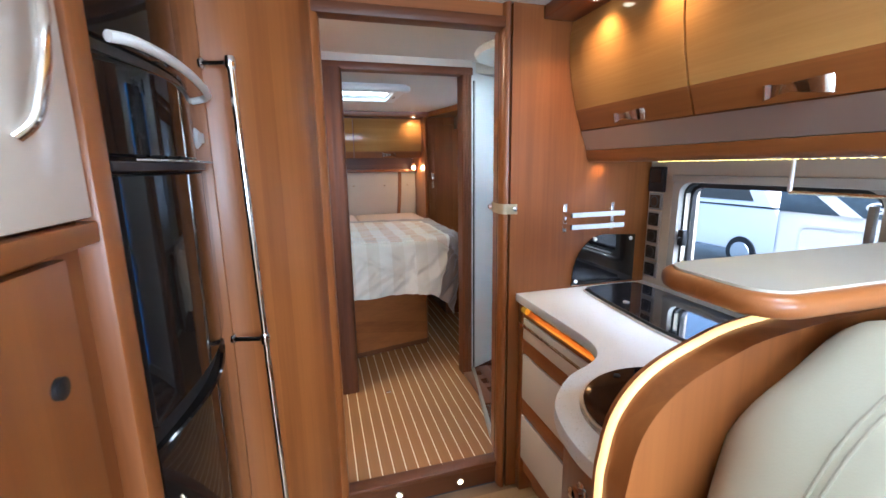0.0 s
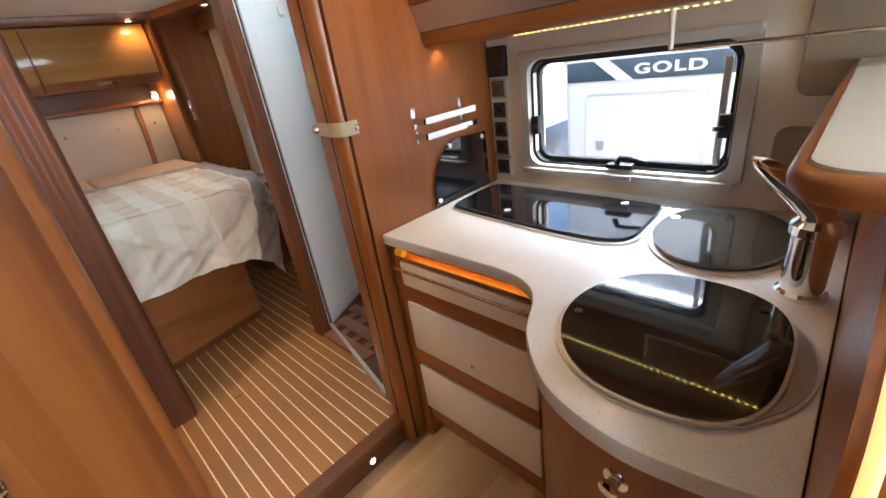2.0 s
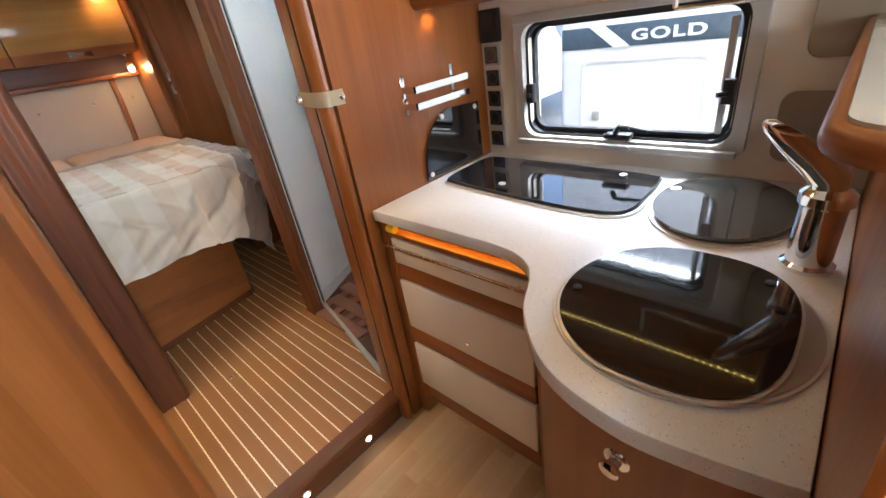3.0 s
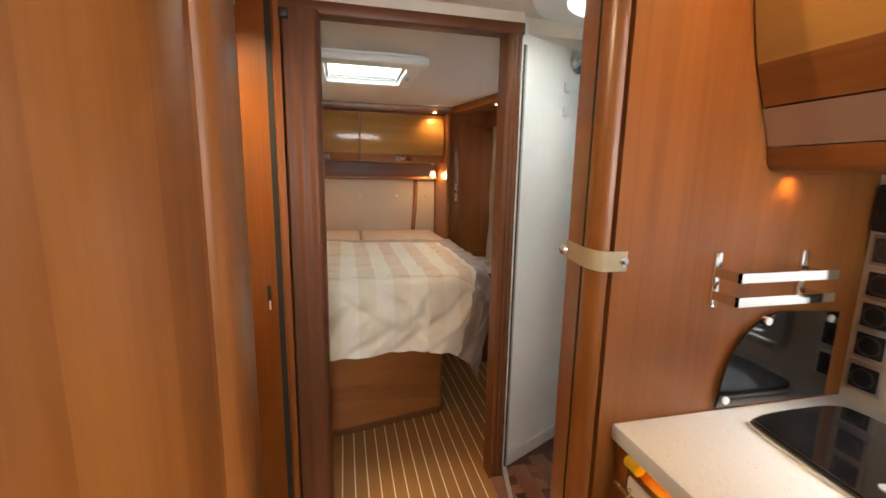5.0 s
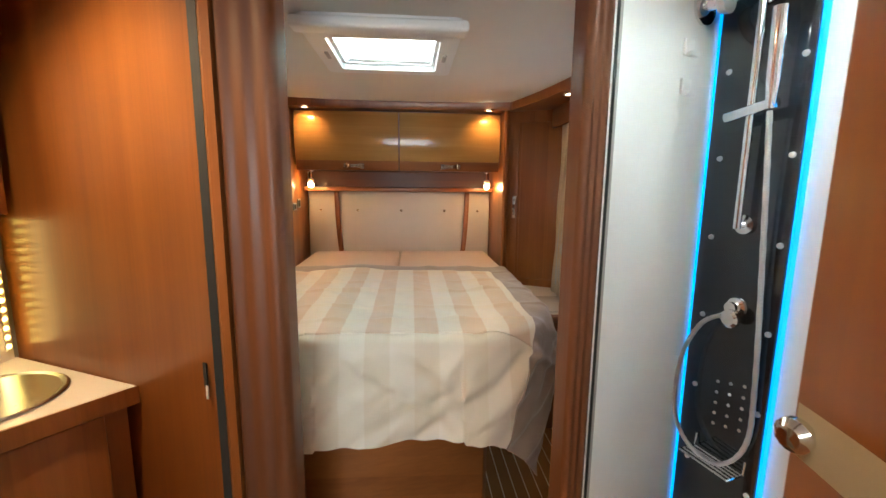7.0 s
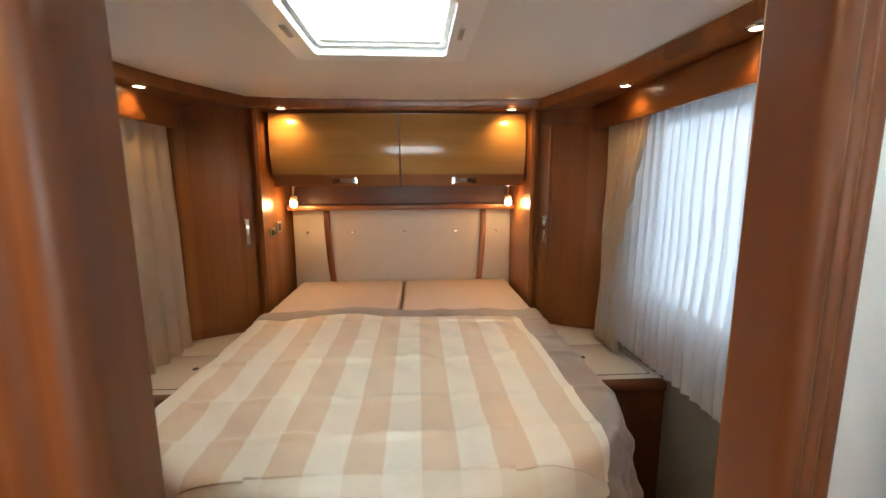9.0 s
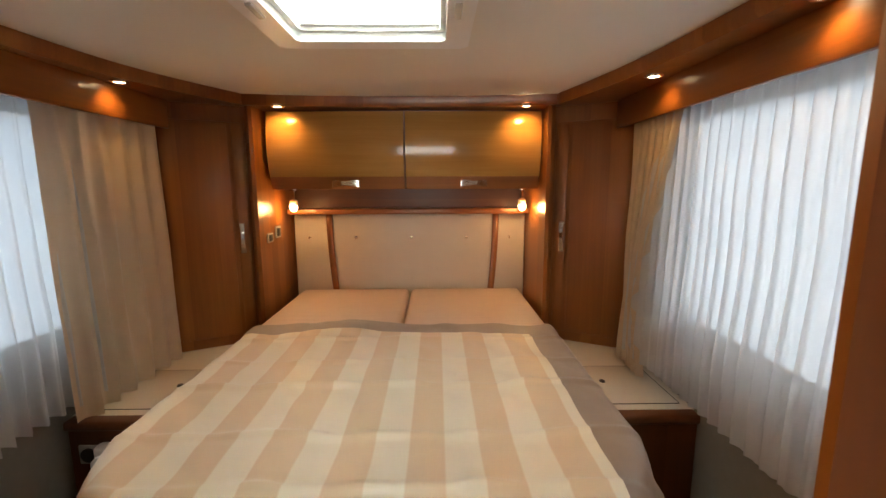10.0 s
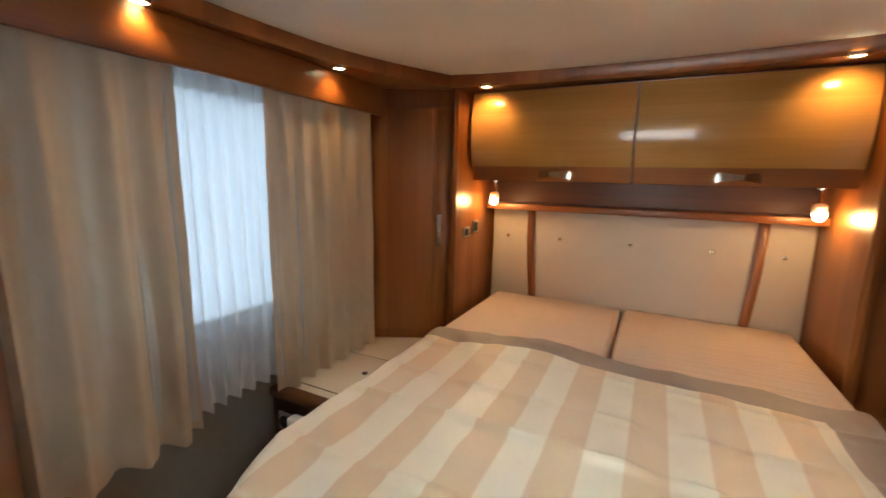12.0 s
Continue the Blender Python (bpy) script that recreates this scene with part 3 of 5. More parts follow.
part("cap_lever", tube([(0.99, 0.462, 1.09), (1.005, 0.455, 1.11), (1.02, 0.448, 1.135)], [0.020, 0.015, 0.007], 12), CHROME, tap)

# wall fittings above the worktop
rack = thing("spice_rack", "chrome double spice rail on the wood partition", "rack", at=(1.1, 1.53, 1.2))
for x in (1.0, 1.235):
    part("bracket", box(x - 0.009, x + 0.009, 1.521, 1.530, 1.185, 1.305, 0.003), CHROME, rack)
for z in (1.262, 1.212):
    part("rail", merge(box(0.992, 1.25, 1.462, 1.467, z - 0.010, z + 0.010), box(0.992, 0.997, 1.462, 1.524, z - 0.010, z + 0.010), box(1.238, 1.243, 1.467, 1.524, z - 0.006, z + 0.006)), CHROME, rack)

SPL = [(1.36, 0.945), (1.36, 1.155), (1.20, 1.165)] + [(1.20 - 0.155 * math.sin(a), 0.975 + 0.19 * math.cos(a)) for a in [math.pi / 2 * i / 10 for i in range(1, 11)]] + [(1.04, 0.945)]
spl = thing("splash_guard", "black glass splash guard with a rounded corner", "splash guard", at=(1.2, 1.53, 0.945))
part("glass", prism(SPL, 1.517, 1.523, 1), BLACKGLASS, spl)
for x, z in ((1.062, 0.962), (1.15, 1.145), (1.335, 1.14)):
    part("stud", turned([(0, 0), (0.009, 0), (0.009, 0.012), (0.0, 0.014)], (x, 1.525, z), 14, (0, -1, 0)), WHITE, spl)

RINGMAT = mat("dark_grey_ring", (0.06, 0.06, 0.06), 0.35)
pan = thing("switch_panel", "black control panel on the kitchen wall", "switch", at=(1.43, 1.48, 1.37))
part("plate", box(1.412, 1.43, 1.437, 1.521, 1.345, 1.452, 0.004), BLACK, pan)
part("screen", box(1.410, 1.4125, 1.45, 1.51, 1.385, 1.44), BLACKGLASS, pan)
for i, z in enumerate((1.303, 1.224, 1.150, 1.078, 0.998)):
    so = thing("wall_socket", "dark square socket in a silver frame", "socket", "sockets above the worktop", (1.43, 1.48, z))
    part("frame", box(1.420, 1.43, 1.446, 1.518, z - 0.036, z + 0.036, 0.003), GREY if i == 0 else STEEL, so)
    part("insert", box(1.415, 1.4205, 1.454, 1.510, z - 0.028, z + 0.028, 0.003), BLACK if i else mat("brown_glass_insert", (0.10, 0.06, 0.04), 0.15), so)
    part("ring", turned([(0.020, 0), (0.024, 0), (0.024, 0.003), (0.020, 0.003)], (1.415, 1.482, z), 20, (-1, 0, 0), True), RINGMAT, so)

# window
win = thing("window_1", "rounded kitchen window with a grey frame and black catch", "window", at=(1.43, 1.015, 1.02))
win["kind"] = "structure"


def ring_prism(outer, inner, lo, hi, axis):
    bm = bmesh.new()

    def put(p, h):
        return (p[0], p[1], h) if axis == 2 else (p[0], h, p[1]) if axis == 1 else (h, p[0], p[1])
    o0, i0 = [bm.verts.new(put(p, lo)) for p in outer], [bm.verts.new(put(p, lo)) for p in inner]
    o1, i1 = [bm.verts.new(put(p, hi)) for p in outer], [bm.verts.new(put(p, hi)) for p in inner]
    n = len(outer)
    for k in range(n):
        j = (k + 1) % n
        for q in ((o0[k], o0[j], i0[j], i0[k]), (o1[k], o1[j], i1[j], i1[k]), (o0[k], o0[j], o1[j], o1[k]), (i0[k], i0[j], i1[j], i1[k])):
            bm.faces.new(q)
    bmesh.ops.recalc_face_normals(bm, faces=bm.faces)
    return bm


FRAMEMAT = mat("grey_window_frame", (0.44, 0.42, 0.37), 0.4, 0, 0.04, 10)
part("frame", ring_prism(rounded(0.655, 1.372, 0.998, 1.412, 0.02), rounded(0.690, 1.340, 1.022, 1.39, 0.05), 1.402, 1.432, 0), FRAMEMAT, win)
part("seal", ring_prism(rounded(0.686, 1.344, 1.018, 1.394, 0.05), rounded(0.698, 1.332, 1.030, 1.382, 0.05), 1.428, 1.47, 0), RUBBER, win)
part("sash", ring_prism(rounded(0.700, 1.334, 1.03, 1.385, 0.05), rounded(0.714, 1.320, 1.044, 1.371, 0.045), 1.452, 1.475, 0), BLACK, win)
GLASS = bpy.data.materials.new("clear_acrylic")
GLASS.use_nodes = True
gb = GLASS.node_tree.nodes["Principled BSDF"]
gb.inputs["Transmission Weight"].default_value, gb.inputs["Roughness"].default_value, gb.inputs["IOR"].default_value = 1.0, 0.0, 1.1
pane = part("pane", prism(rounded(0.70, 1.334, 1.03, 1.385, 0.05), 1.476, 1.481, 0), GLASS, win)
pane.visible_shadow = False
part("sill", box(1.385, 1.432, 0.67, 1.365, 0.992, 1.012, 0.004), FRAMEMAT, win)
part("blind_cassette", box(1.39, 1.432, 0.66, 1.37, 1.392, 1.42, 0.004), FRAMEMAT, win)
part("blind_grip", box(1.375, 1.39, 0.95, 1.04, 0.996, 1.014, 0.003), GREY, win)
ca = part("catch", box(1.395, 1.43, 0.955, 1.04, 1.028, 1.044, 0.004), BLACK, win, "black turning catch")
part("catch_lever", tube([(1.39, 1.0, 1.05), (1.383, 0.985, 1.072), (1.38, 0.95, 1.07), (1.378, 0.90, 1.062)], [0.010, 0.009, 0.008, 0.005], 10), BLACK, ca)
for y in (0.715, 1.318):
    c2 = part("side_catch", box(1.405, 1.43, y - 0.014, y + 0.014, 1.135, 1.20, 0.004), BLACK, win, "black side catch")
    part("lever", tube([(1.40, y, 1.165), (1.385, y + (0.02 if y < 1 else -0.02), 1.165)], 0.007, 8), BLACK, c2)
part("stay", box(1.43, 1.45, 0.722, 0.738, 1.05, 1.345, 0.002), GREY, win, "grey window stay")

# hanging rail
hr = thing("hanging_rail", "slim champagne metal rail hung below the wall cabinets", "rail", at=(1.25, 0.6, 1.38))
part("bar", tube([(1.25, 0.82, 1.384), (1.25, 0.15, 1.384)], 0.005), BRASS, hr)
for y in (0.82, 0.40):
    part("drop", tube([(1.25, y, 1.386), (1.25, y, 1.474)], 0.006), STEEL, hr)

# dark fold-out panels on the wall beside the window
for z0, z1, y0, y1 in ((1.24, 1.47, 0.43, 0.575), (0.99, 1.165, 0.43, 0.60)):
    wp = thing("wall_panel", "grey brown rounded panel on the kitchen wall", "panel", "panels beside the window", (1.43, 0.5, z0))
    part("board", prism(rounded(y0, y1, z0, z1, 0.03), 1.415, 1.43, 0, 0.002, 1), mat("grey_brown_panel", (0.30, 0.25, 0.17), 0.4), wp)

# wall cabinets
PROF = [(1.000, 2.008), (0.990, 1.95), (0.994, 1.86), (1.008, 1.77), (1.030, 1.68)]


def wall_cabinet(y0, y1, label, hy):
    c = thing("wall_cabinet", label, "cabinet", "kitchen wall cabinets", (1.2, (y0 + y1) / 2, 1.6))
    part("body", prism([(x + 0.022, z) for x, z in PROF] + [(1.075, 1.60), (1.43, 1.60), (1.43, 2.008)], y0, y1, 1), WOOD_Y, c)
    d = part("door", prism(PROF + [(x + 0.02, z) for x, z in PROF[::-1]], y0 + 0.003, y1 - 0.003, 1), GLOSS_Y, c, "glossy light veneer door", 50)
    b = part("door_rail", prism([(1.030, 1.68), (1.048, 1.635), (1.060, 1.602), (1.080, 1.602), (1.05, 1.68)], y0 + 0.003, y1 - 0.003, 1), WOOD_Y, c, smooth=50)
    h = part("handle", grid_sheet(20, 4, lambda u, v: (1.052 - 0.006 * v - 0.026 * math.sin(math.pi * u) ** 0.6, hy - 0.075 + 0.15 * u, 1.626 + (v - 0.5) * (0.016 + 0.022 * abs(2 * u - 1))), 0.004), CHROME, b, "curved chrome handle", 60)
    return c


wall_cabinet(0.978, 1.528, "kitchen wall cabinet with a glossy veneer flap", 1.235)
wall_cabinet(0.36, 0.976, "wide kitchen wall cabinet with a glossy veneer flap", 0.70)
wall_cabinet(-0.30, 0.358, "kitchen wall cabinet with a glossy veneer flap", 0.1)
ext = thing("cabinet_valance", "grey and wood light valance under the wall cabinets", "valance", at=(1.2, 0.6, 1.47))
part("grey_band", prism([(1.062, 1.598), (1.090, 1.524), (1.12, 1.524), (1.12, 1.598)], -0.30, 1.528, 1), GREYFOIL, ext, "grey metallic band")
part("wood_band", prism([(1.090, 1.522), (1.094, 1.492), (1.104, 1.478), (1.12, 1.474), (1.43, 1.474), (1.43, 1.522)], -0.30, 1.528, 1), WOOD_Y, ext, smooth=50)
cor = thing("kitchen_cornice", "wooden ceiling cornice with small downlights", "cornice", at=(0.95, 0.6, 2.05))
part("board", box(0.875, 1.43, -0.30, 1.528, 2.010, 2.058, 0.004), WOOD_Y, cor)


def downlight(x, y, z, group, power=1.6, aim=None, color=WARM):
    d = thing("downlight", "small round chrome downlight, switched on", "lamp", group, (x, y, z))
    part("ring", turned([(0.018, 0.004), (0.034, 0.004), (0.034, -0.002), (0.030, -0.006), (0.022, -0.006), (0.018, 0.0)], (x, y, z), 24, (0, 0, 1), True), CHROME, d)
    part("lens", turned([(0, 0.003), (0.022, 0.003), (0.021, -0.004), (0, -0.007)], (x, y, z), 20), SPOTGLOW, d)
    lamp("downlight_beam", "SPOT", look(sited((x, y, z - 0.012)), aim or (x, y, z - 1)), power, color, 0.02, None, 125, 0.8)
    return d


downlight(0.935, 1.28, 2.008, "kitchen downlights", 2.2, (0.93, 1.45, 1.0))
downlight(0.935, 1.0, 2.008, "kitchen downlights", 1.7, (0.99, 1.0, 1.2))
tape = thing("led_tape", "strip of small yellow lights below the wall cabinets", "lamp", at=(1.2, 0.8, 1.474))
part("carrier", box(1.195, 1.205, 0.25, 1.25, 1.4733, 1.4738), GREYFOIL, tape)
for q in range(50):
    part("led", box(1.197, 1.203, 0.255 + 0.02 * q, 0.263 + 0.02 * q, 1.4722, 1.4733), LEDYEL, tape)
lamp("under_cabinet_lamp", "SPOT", look((1.16, 1.513, 1.470), (1.16, 1.56, 1.0)), 0.16, WARM, 0.008, None, 140, 0.9)

# seat back with its lit wooden side
seatside = thing("seat_divider", "pear wood divider with a glowing light strip on its curved edge", "divider", at=(0.8, 0.40, 0))
EDGE = smooth_loop([(0.345, 0.0), (0.345, 0.55), (0.345, 1.0), (0.350, 1.09), (0.368, 1.152), (0.412, 1.198), (0.485, 1.230), (0.57, 1.250), (0.80, 1.268), (1.10, 1.275)], 6, False)
part("board", prism(EDGE + [(1.43, 1.278), (1.43, 0.0)], 0.338, 0.400, 1), WOOD, seatside, smooth=50)
part("light_strip", tube([(x - 0.001, 0.384, z + 0.001) for x, z in EDGE if z > 0.3], 0.006, 8), LEDGOLD, seatside, "warm glowing light strip", 60)


def cushion(u, v):
    x = 0.345 + 1.0 * u
    ang = v * math.pi
    corner = 1 - 0.50 * max(0.0, 1 - u / 0.32) ** 1.8
    y = 0.215 - 0.135 * math.cos(ang) * min(1.0, 0.55 + u * 3)
    top = 0.62 + 0.655 * corner * (1 - 0.28 * (1 - math.sin(ang)) ** 2)
    ridge = 0.006 * math.cos(u * 40) if 0.4 < v < 0.9 else 0
    return (x + 0.05 * (1 - math.sin(ang)) * max(0, 1 - u * 6), y, (top + ridge) if 0.02 < v < 0.98 else 0.45)


seat = thing("bench_seat", "beige leather upholstered bench backrest with stitched seams", "seat", at=(0.85, 0.2, 0))
part("base", box(0.40, 1.42, -0.40, 0.345, 0, 0.46, 0.01), WOOD, seat)
part("backrest", grid_sheet(60, 40, cushion), LEATHER, seat, smooth=70)
part("seat_cushion", box(0.38, 1.42, -0.42, 0.16, 0.46, 0.60, 0.04, 4), LEATHER, seat)
for v in (0.50, 0.525):
    part("seam", tube([tuple(Vector(cushion(0.06 + 0.9 * k / 30, v)) + Vector((0, 0, 0.001))) for k in range(31)], 0.0018, 6), mat("beige_piping", (0.30, 0.27, 0.19), 0.6), seat)

# raised shelf over the sink
shelf = thing("serving_shelf", "beige serving shelf with a thick rounded wooden edge", "shelf", at=(0.9, 0.38, 1.28))
SH = [(1.42, 0.485), (0.535, 0.482)] + [(0.535 - 0.056 * math.sin(a), 0.426 + 0.056 * math.cos(a)) for a in [math.pi / 2 * i / 6 for i in range(1, 7)]] + [(0.479, 0.352)] + [(0.535 - 0.056 * math.cos(a), 0.352 - 0.062 * math.sin(a)) for a in [math.pi / 2 * i / 6 for i in range(1, 7)]] + [(1.42, 0.278)]
part("wood_edge", prism(SH, 1.289, 1.318, 2, 0.012, 4), WOOD_X, shelf, "thick rounded wooden edge", 60)
part("top", prism(inset(SH, 0.015), 1.3175, 1.3215), mat("beige_grey_laminate", (0.52, 0.49, 0.41), 0.16, 0, 0.03, 8, 0.02, 300, 0.3), shelf, "beige laminate top")

# fridge and tall units
fr = thing("fridge", "tall black fridge-freezer with bowed glossy doors", "fridge", at=(-0.5, 1.0, 0))


def bow(x, b, y0=0.735, y1=1.258, n=28, back=-0.42):
    return [(x + b * math.sin(math.pi * i / n), y0 + (y1 - y0) * i / n) for i in range(n + 1)] + [(back, y1), (back, y0)]


part("housing", box(-0.79, -0.33, 0.725, 1.258, 0.05, 1.95), BLACK, fr)
lo = part("lower_door", prism(bow(-0.285, 0.040), 0.12, 0.985, 2, 0.004, 1), FRIDGEBLACK, fr, "glossy black lower door", 12)
up = part("upper_door", prism(bow(-0.280, 0.028), 1.03, 1.462, 2, 0.004, 1), FRIDGEBLACK, fr, "glossy black upper door", 12)
part("grip_recess", prism(bow(-0.30, 0.03), 0.985, 1.03), BLACK, fr)
part("control_strip", prism(bow(-0.285, 0.05), 1.466, 1.482, 2, 0.002, 1), BLACK, fr, "dark slotted control strip")
for k in range(7):
    y = 0.80 + 0.062 * k
    part("vent_slot", box(-0.262 + 0.022 * math.sin(math.pi * (y - 0.735) / 0.52) - 0.022, -0.258 + 0.022 * math.sin(math.pi * (y - 0.735) / 0.52) - 0.004, y, y + 0.045, 1.4835, 1.4865), GREY, fr)
ov = thing("oven", "black built-in oven with a curved white handle", "oven", at=(-0.5, 1.0, 1.5))
part("door", prism(bow(-0.297, 0.045), 1.49, 1.642, 2, 0.004, 1), FRIDGEBLACK, ov, "black glass oven door", 12)
part("vent_strip", prism(bow(-0.30, 0.03), 1.646, 1.662), BLACK, ov)
part("upper_door", prism(bow(-0.30, 0.035), 1.666, 1.95, 2, 0.004, 1), FRIDGEBLACK, ov, "black glass upper compartment door", 12)
part("handle", tube(smooth_loop([(-0.290, 1.245, 1.640), (-0.255, 1.240, 1.648), (-0.236, 1.16, 1.653), (-0.224, 1.00, 1.656), (-0.222, 0.86, 1.656), (-0.232, 0.74, 1.653), (-0.252, 0.70, 1.65)], 6, False), 0.0085, 12), WHITE, ov, "curved white grab handle", 60)
PALEGREY = mat("pale_grey_plastic", (0.58, 0.60, 0.60), 0.35, 0, 0.04, 12)
lk = part("latch", turned([(0, 0), (0.024, 0), (0.026, 0.012), (0.018, 0.020), (0, 0.021)], (-0.292, 1.205, 1.545), 22, (1, 0, 0)), PALEGREY, ov, "round pale grey latch")
part("latch_tab", box(-0.285, -0.272, 1.215, 1.252, 1.535, 1.561, 0.003), PALEGREY, lk)
tall = thing("fridge_surround", "pear wood upright beside the fridge", "cabinet", at=(-0.3, 1.26, 0))
part("upright", box(-0.79, -0.262, 1.262, 1.30, 0, ZC, 0.006), WOOD, tall)
part("top_panel", box(-0.79, -0.30, 0.725, 1.261, 1.955, ZC), WOOD_Y, tall)
side = thing("tall_cabinet", "pear wood cabinet with a cream upper door", "cabinet", at=(-0.55, 0.4, 0))
part("stile", box(-0.79, -0.282, 0.665, 0.724, 0, ZC, 0.005), WOOD, side)
part("body", box(-0.79, -0.315, -0.2, 0.665, 0, ZC), WOOD, side)
part("lower_door", box(-0.315, -0.297, -0.1, 0.60, 0.1, 1.36, 0.004), WOOD, side)
part("cross_rail", box(-0.315, -0.285, -0.2, 0.665, 1.37, 1.40, 0.004), WOOD_Y, side)
ud = part("upper_door", box(-0.315, -0.288, -0.1, 0.66, 1.405, 2.02, 0.004), CREAM, side, "cream lacquered upper door")
part("handle", tube(smooth_loop([(-0.289, 0.535, 1.505), (-0.270, 0.541, 1.53), (-0.258, 0.551, 1.60), (-0.262, 0.564, 1.66), (-0.289, 0.575, 1.70)], 6, False), 0.0085, 14), CHROME, ud, "curved chrome handle")
part("push_lock", turned([(0, 0), (0.014, 0), (0.014, 0.006), (0, 0.008)], (-0.297, 0.534, 1.217), 16, (1, 0, 0)), BLACK, side, "dark push lock")

grab = thing("grab_rail", "tall chrome grab rail on the wooden column", "rail", at=(-0.2, 1.24, 0.1))
part("bar", tube([(-0.189, 1.240, 1.748), (-0.180, 1.240, 1.35), (-0.172, 1.240, 0.98), (-0.152, 1.240, 0.12)], 0.0095, 14), CHROME, grab)
for z in (1.738, 0.975):
    part("bracket", tube([(-0.189 + (0.017 if z < 1 else 0), 1.24, z), (-0.258, 1.262, z)], 0.008, 10), CHROME, grab)
    part("flange", turned([(0, 0), (0.016, 0), (0.016, 0.006), (0.009, 0.010)], (-0.262, 1.268, z), 16, (1, -0.4, 0)), CHROME, grab)
    part("clamp", turned([(0, -0.016), (0.012, -0.016), (0.014, -0.010), (0.014, 0.010), (0.012, 0.016), (0, 0.016)], (-0.189 + (0.017 if z < 1 else 0), 1.24, z), 16), CHROME, grab)

# strap that holds the door
st = thing("door_strap", "cream leather strap with chrome studs across the jamb", "strap", at=(0.73, 1.6, 1.29))
SP = smooth_loop([(0.735, 1.690), (0.722, 1.63), (0.709, 1.582), (0.707, 1.545), (0.718, 1.519), (0.745, 1.520), (0.778, 1.525)], 6, False)
part("band", grid_sheet(len(SP) - 1, 1, lambda u, v: (*SP[round(u * (len(SP) - 1))], 1.270 + 0.041 * v + 0.003 * math.sin(u * 3.1)), 0.003), mat("cream_leather_strap", (0.66, 0.58, 0.40), 0.5, 0, 0.06, 20, 0.3, 300), st, smooth=60)
part("stud", turned([(0, 0), (0.013, 0), (0.013, 0.006), (0.008, 0.012), (0, 0.013)], (0.729, 1.682, 1.290), 18, (-1, -0.3, 0)), CHROME, st)
part("stud", turned([(0, 0), (0.009, 0), (0.009, 0.004), (0, 0.006)], (0.766, 1.521, 1.292), 18, (0, -1, 0)), CHROME, st)
# ---- bedroom ----
SITE[0] = BEDROOM
INNER = smooth_loop([(1.30, 2.965), (1.296, 3.1), (1.275, 3.6), (1.225, 4.0), (1.12, 4.44), (1.09, 4.47), (0.72, 4.52), (0.31, 4.535), (-0.1, 4.52), (-0.47, 4.47), (-0.51, 4.44), (-0.68, 4.07), (-0.755, 3.69), (-0.78, 3.0), (-0.785, 2.72)], 5, False)
bm = bmesh.new()
ZS = 2.047


def outer_of(p):
    x, y = p
    if y > 4.45:
        return (x, 5.04)
    return (1.49 if x > 0.3 else -0.91, y)


vs = []
for p in INNER:
    q = outer_of(p)
    vs.append([bm.verts.new((p[0], p[1], 2.0985)), bm.verts.new((p[0], p[1], ZS + 0.016)), bm.verts.new((p[0] + (0.008 if p[1] < 4.45 and p[0] > 0.3 else -0.008 if p[1] < 4.45 else 0), p[1] + (0.008 if p[1] >= 4.45 else 0), ZS)), bm.verts.new((q[0], q[1], ZS)), bm.verts.new((q[0], q[1], 2.0985))])
for a, b in zip(vs, vs[1:]):
    for k in range(4):
        bm.faces.new((a[k], a[k + 1], b[k + 1], b[k]))
bmesh.ops.recalc_face_normals(bm, faces=bm.faces)
solid("cornice", bm, WOOD, "curved pear wood cornice round the bedroom ceiling", "cornice", "thing", smooth=50)
for x, y0, y1, s in ((1.385, 2.965, 4.38, 1), (-0.805, 2.98, 4.36, -1)):
    va = thing("curtain_valance", "pear wood board above the curtains", "valance", "curtain boards", (x, 3.4, 1.92))
    part("board", box(min(x, x + s * 0.02), max(x, x + s * 0.02), y0, y1, 1.915, ZS - 0.001, 0.004), WOOD_Y, va)
for x, y, aim in ((0.96, 4.50, (0.98, 4.75, 1.6)), (-0.335, 4.51, (-0.36, 4.75, 1.6)), (1.318, 3.925, (1.40, 3.925, 1.2)), (1.34, 3.27, (1.42, 3.27, 1.2)), (-0.757, 4.01, (-0.84, 4.01, 1.2)), (-0.79, 3.33, (-0.87, 3.33, 1.2))):
    downlight(x, y, ZS, "bedroom downlights", 1.1 if y > 4.4 else 0.7, sited(aim))

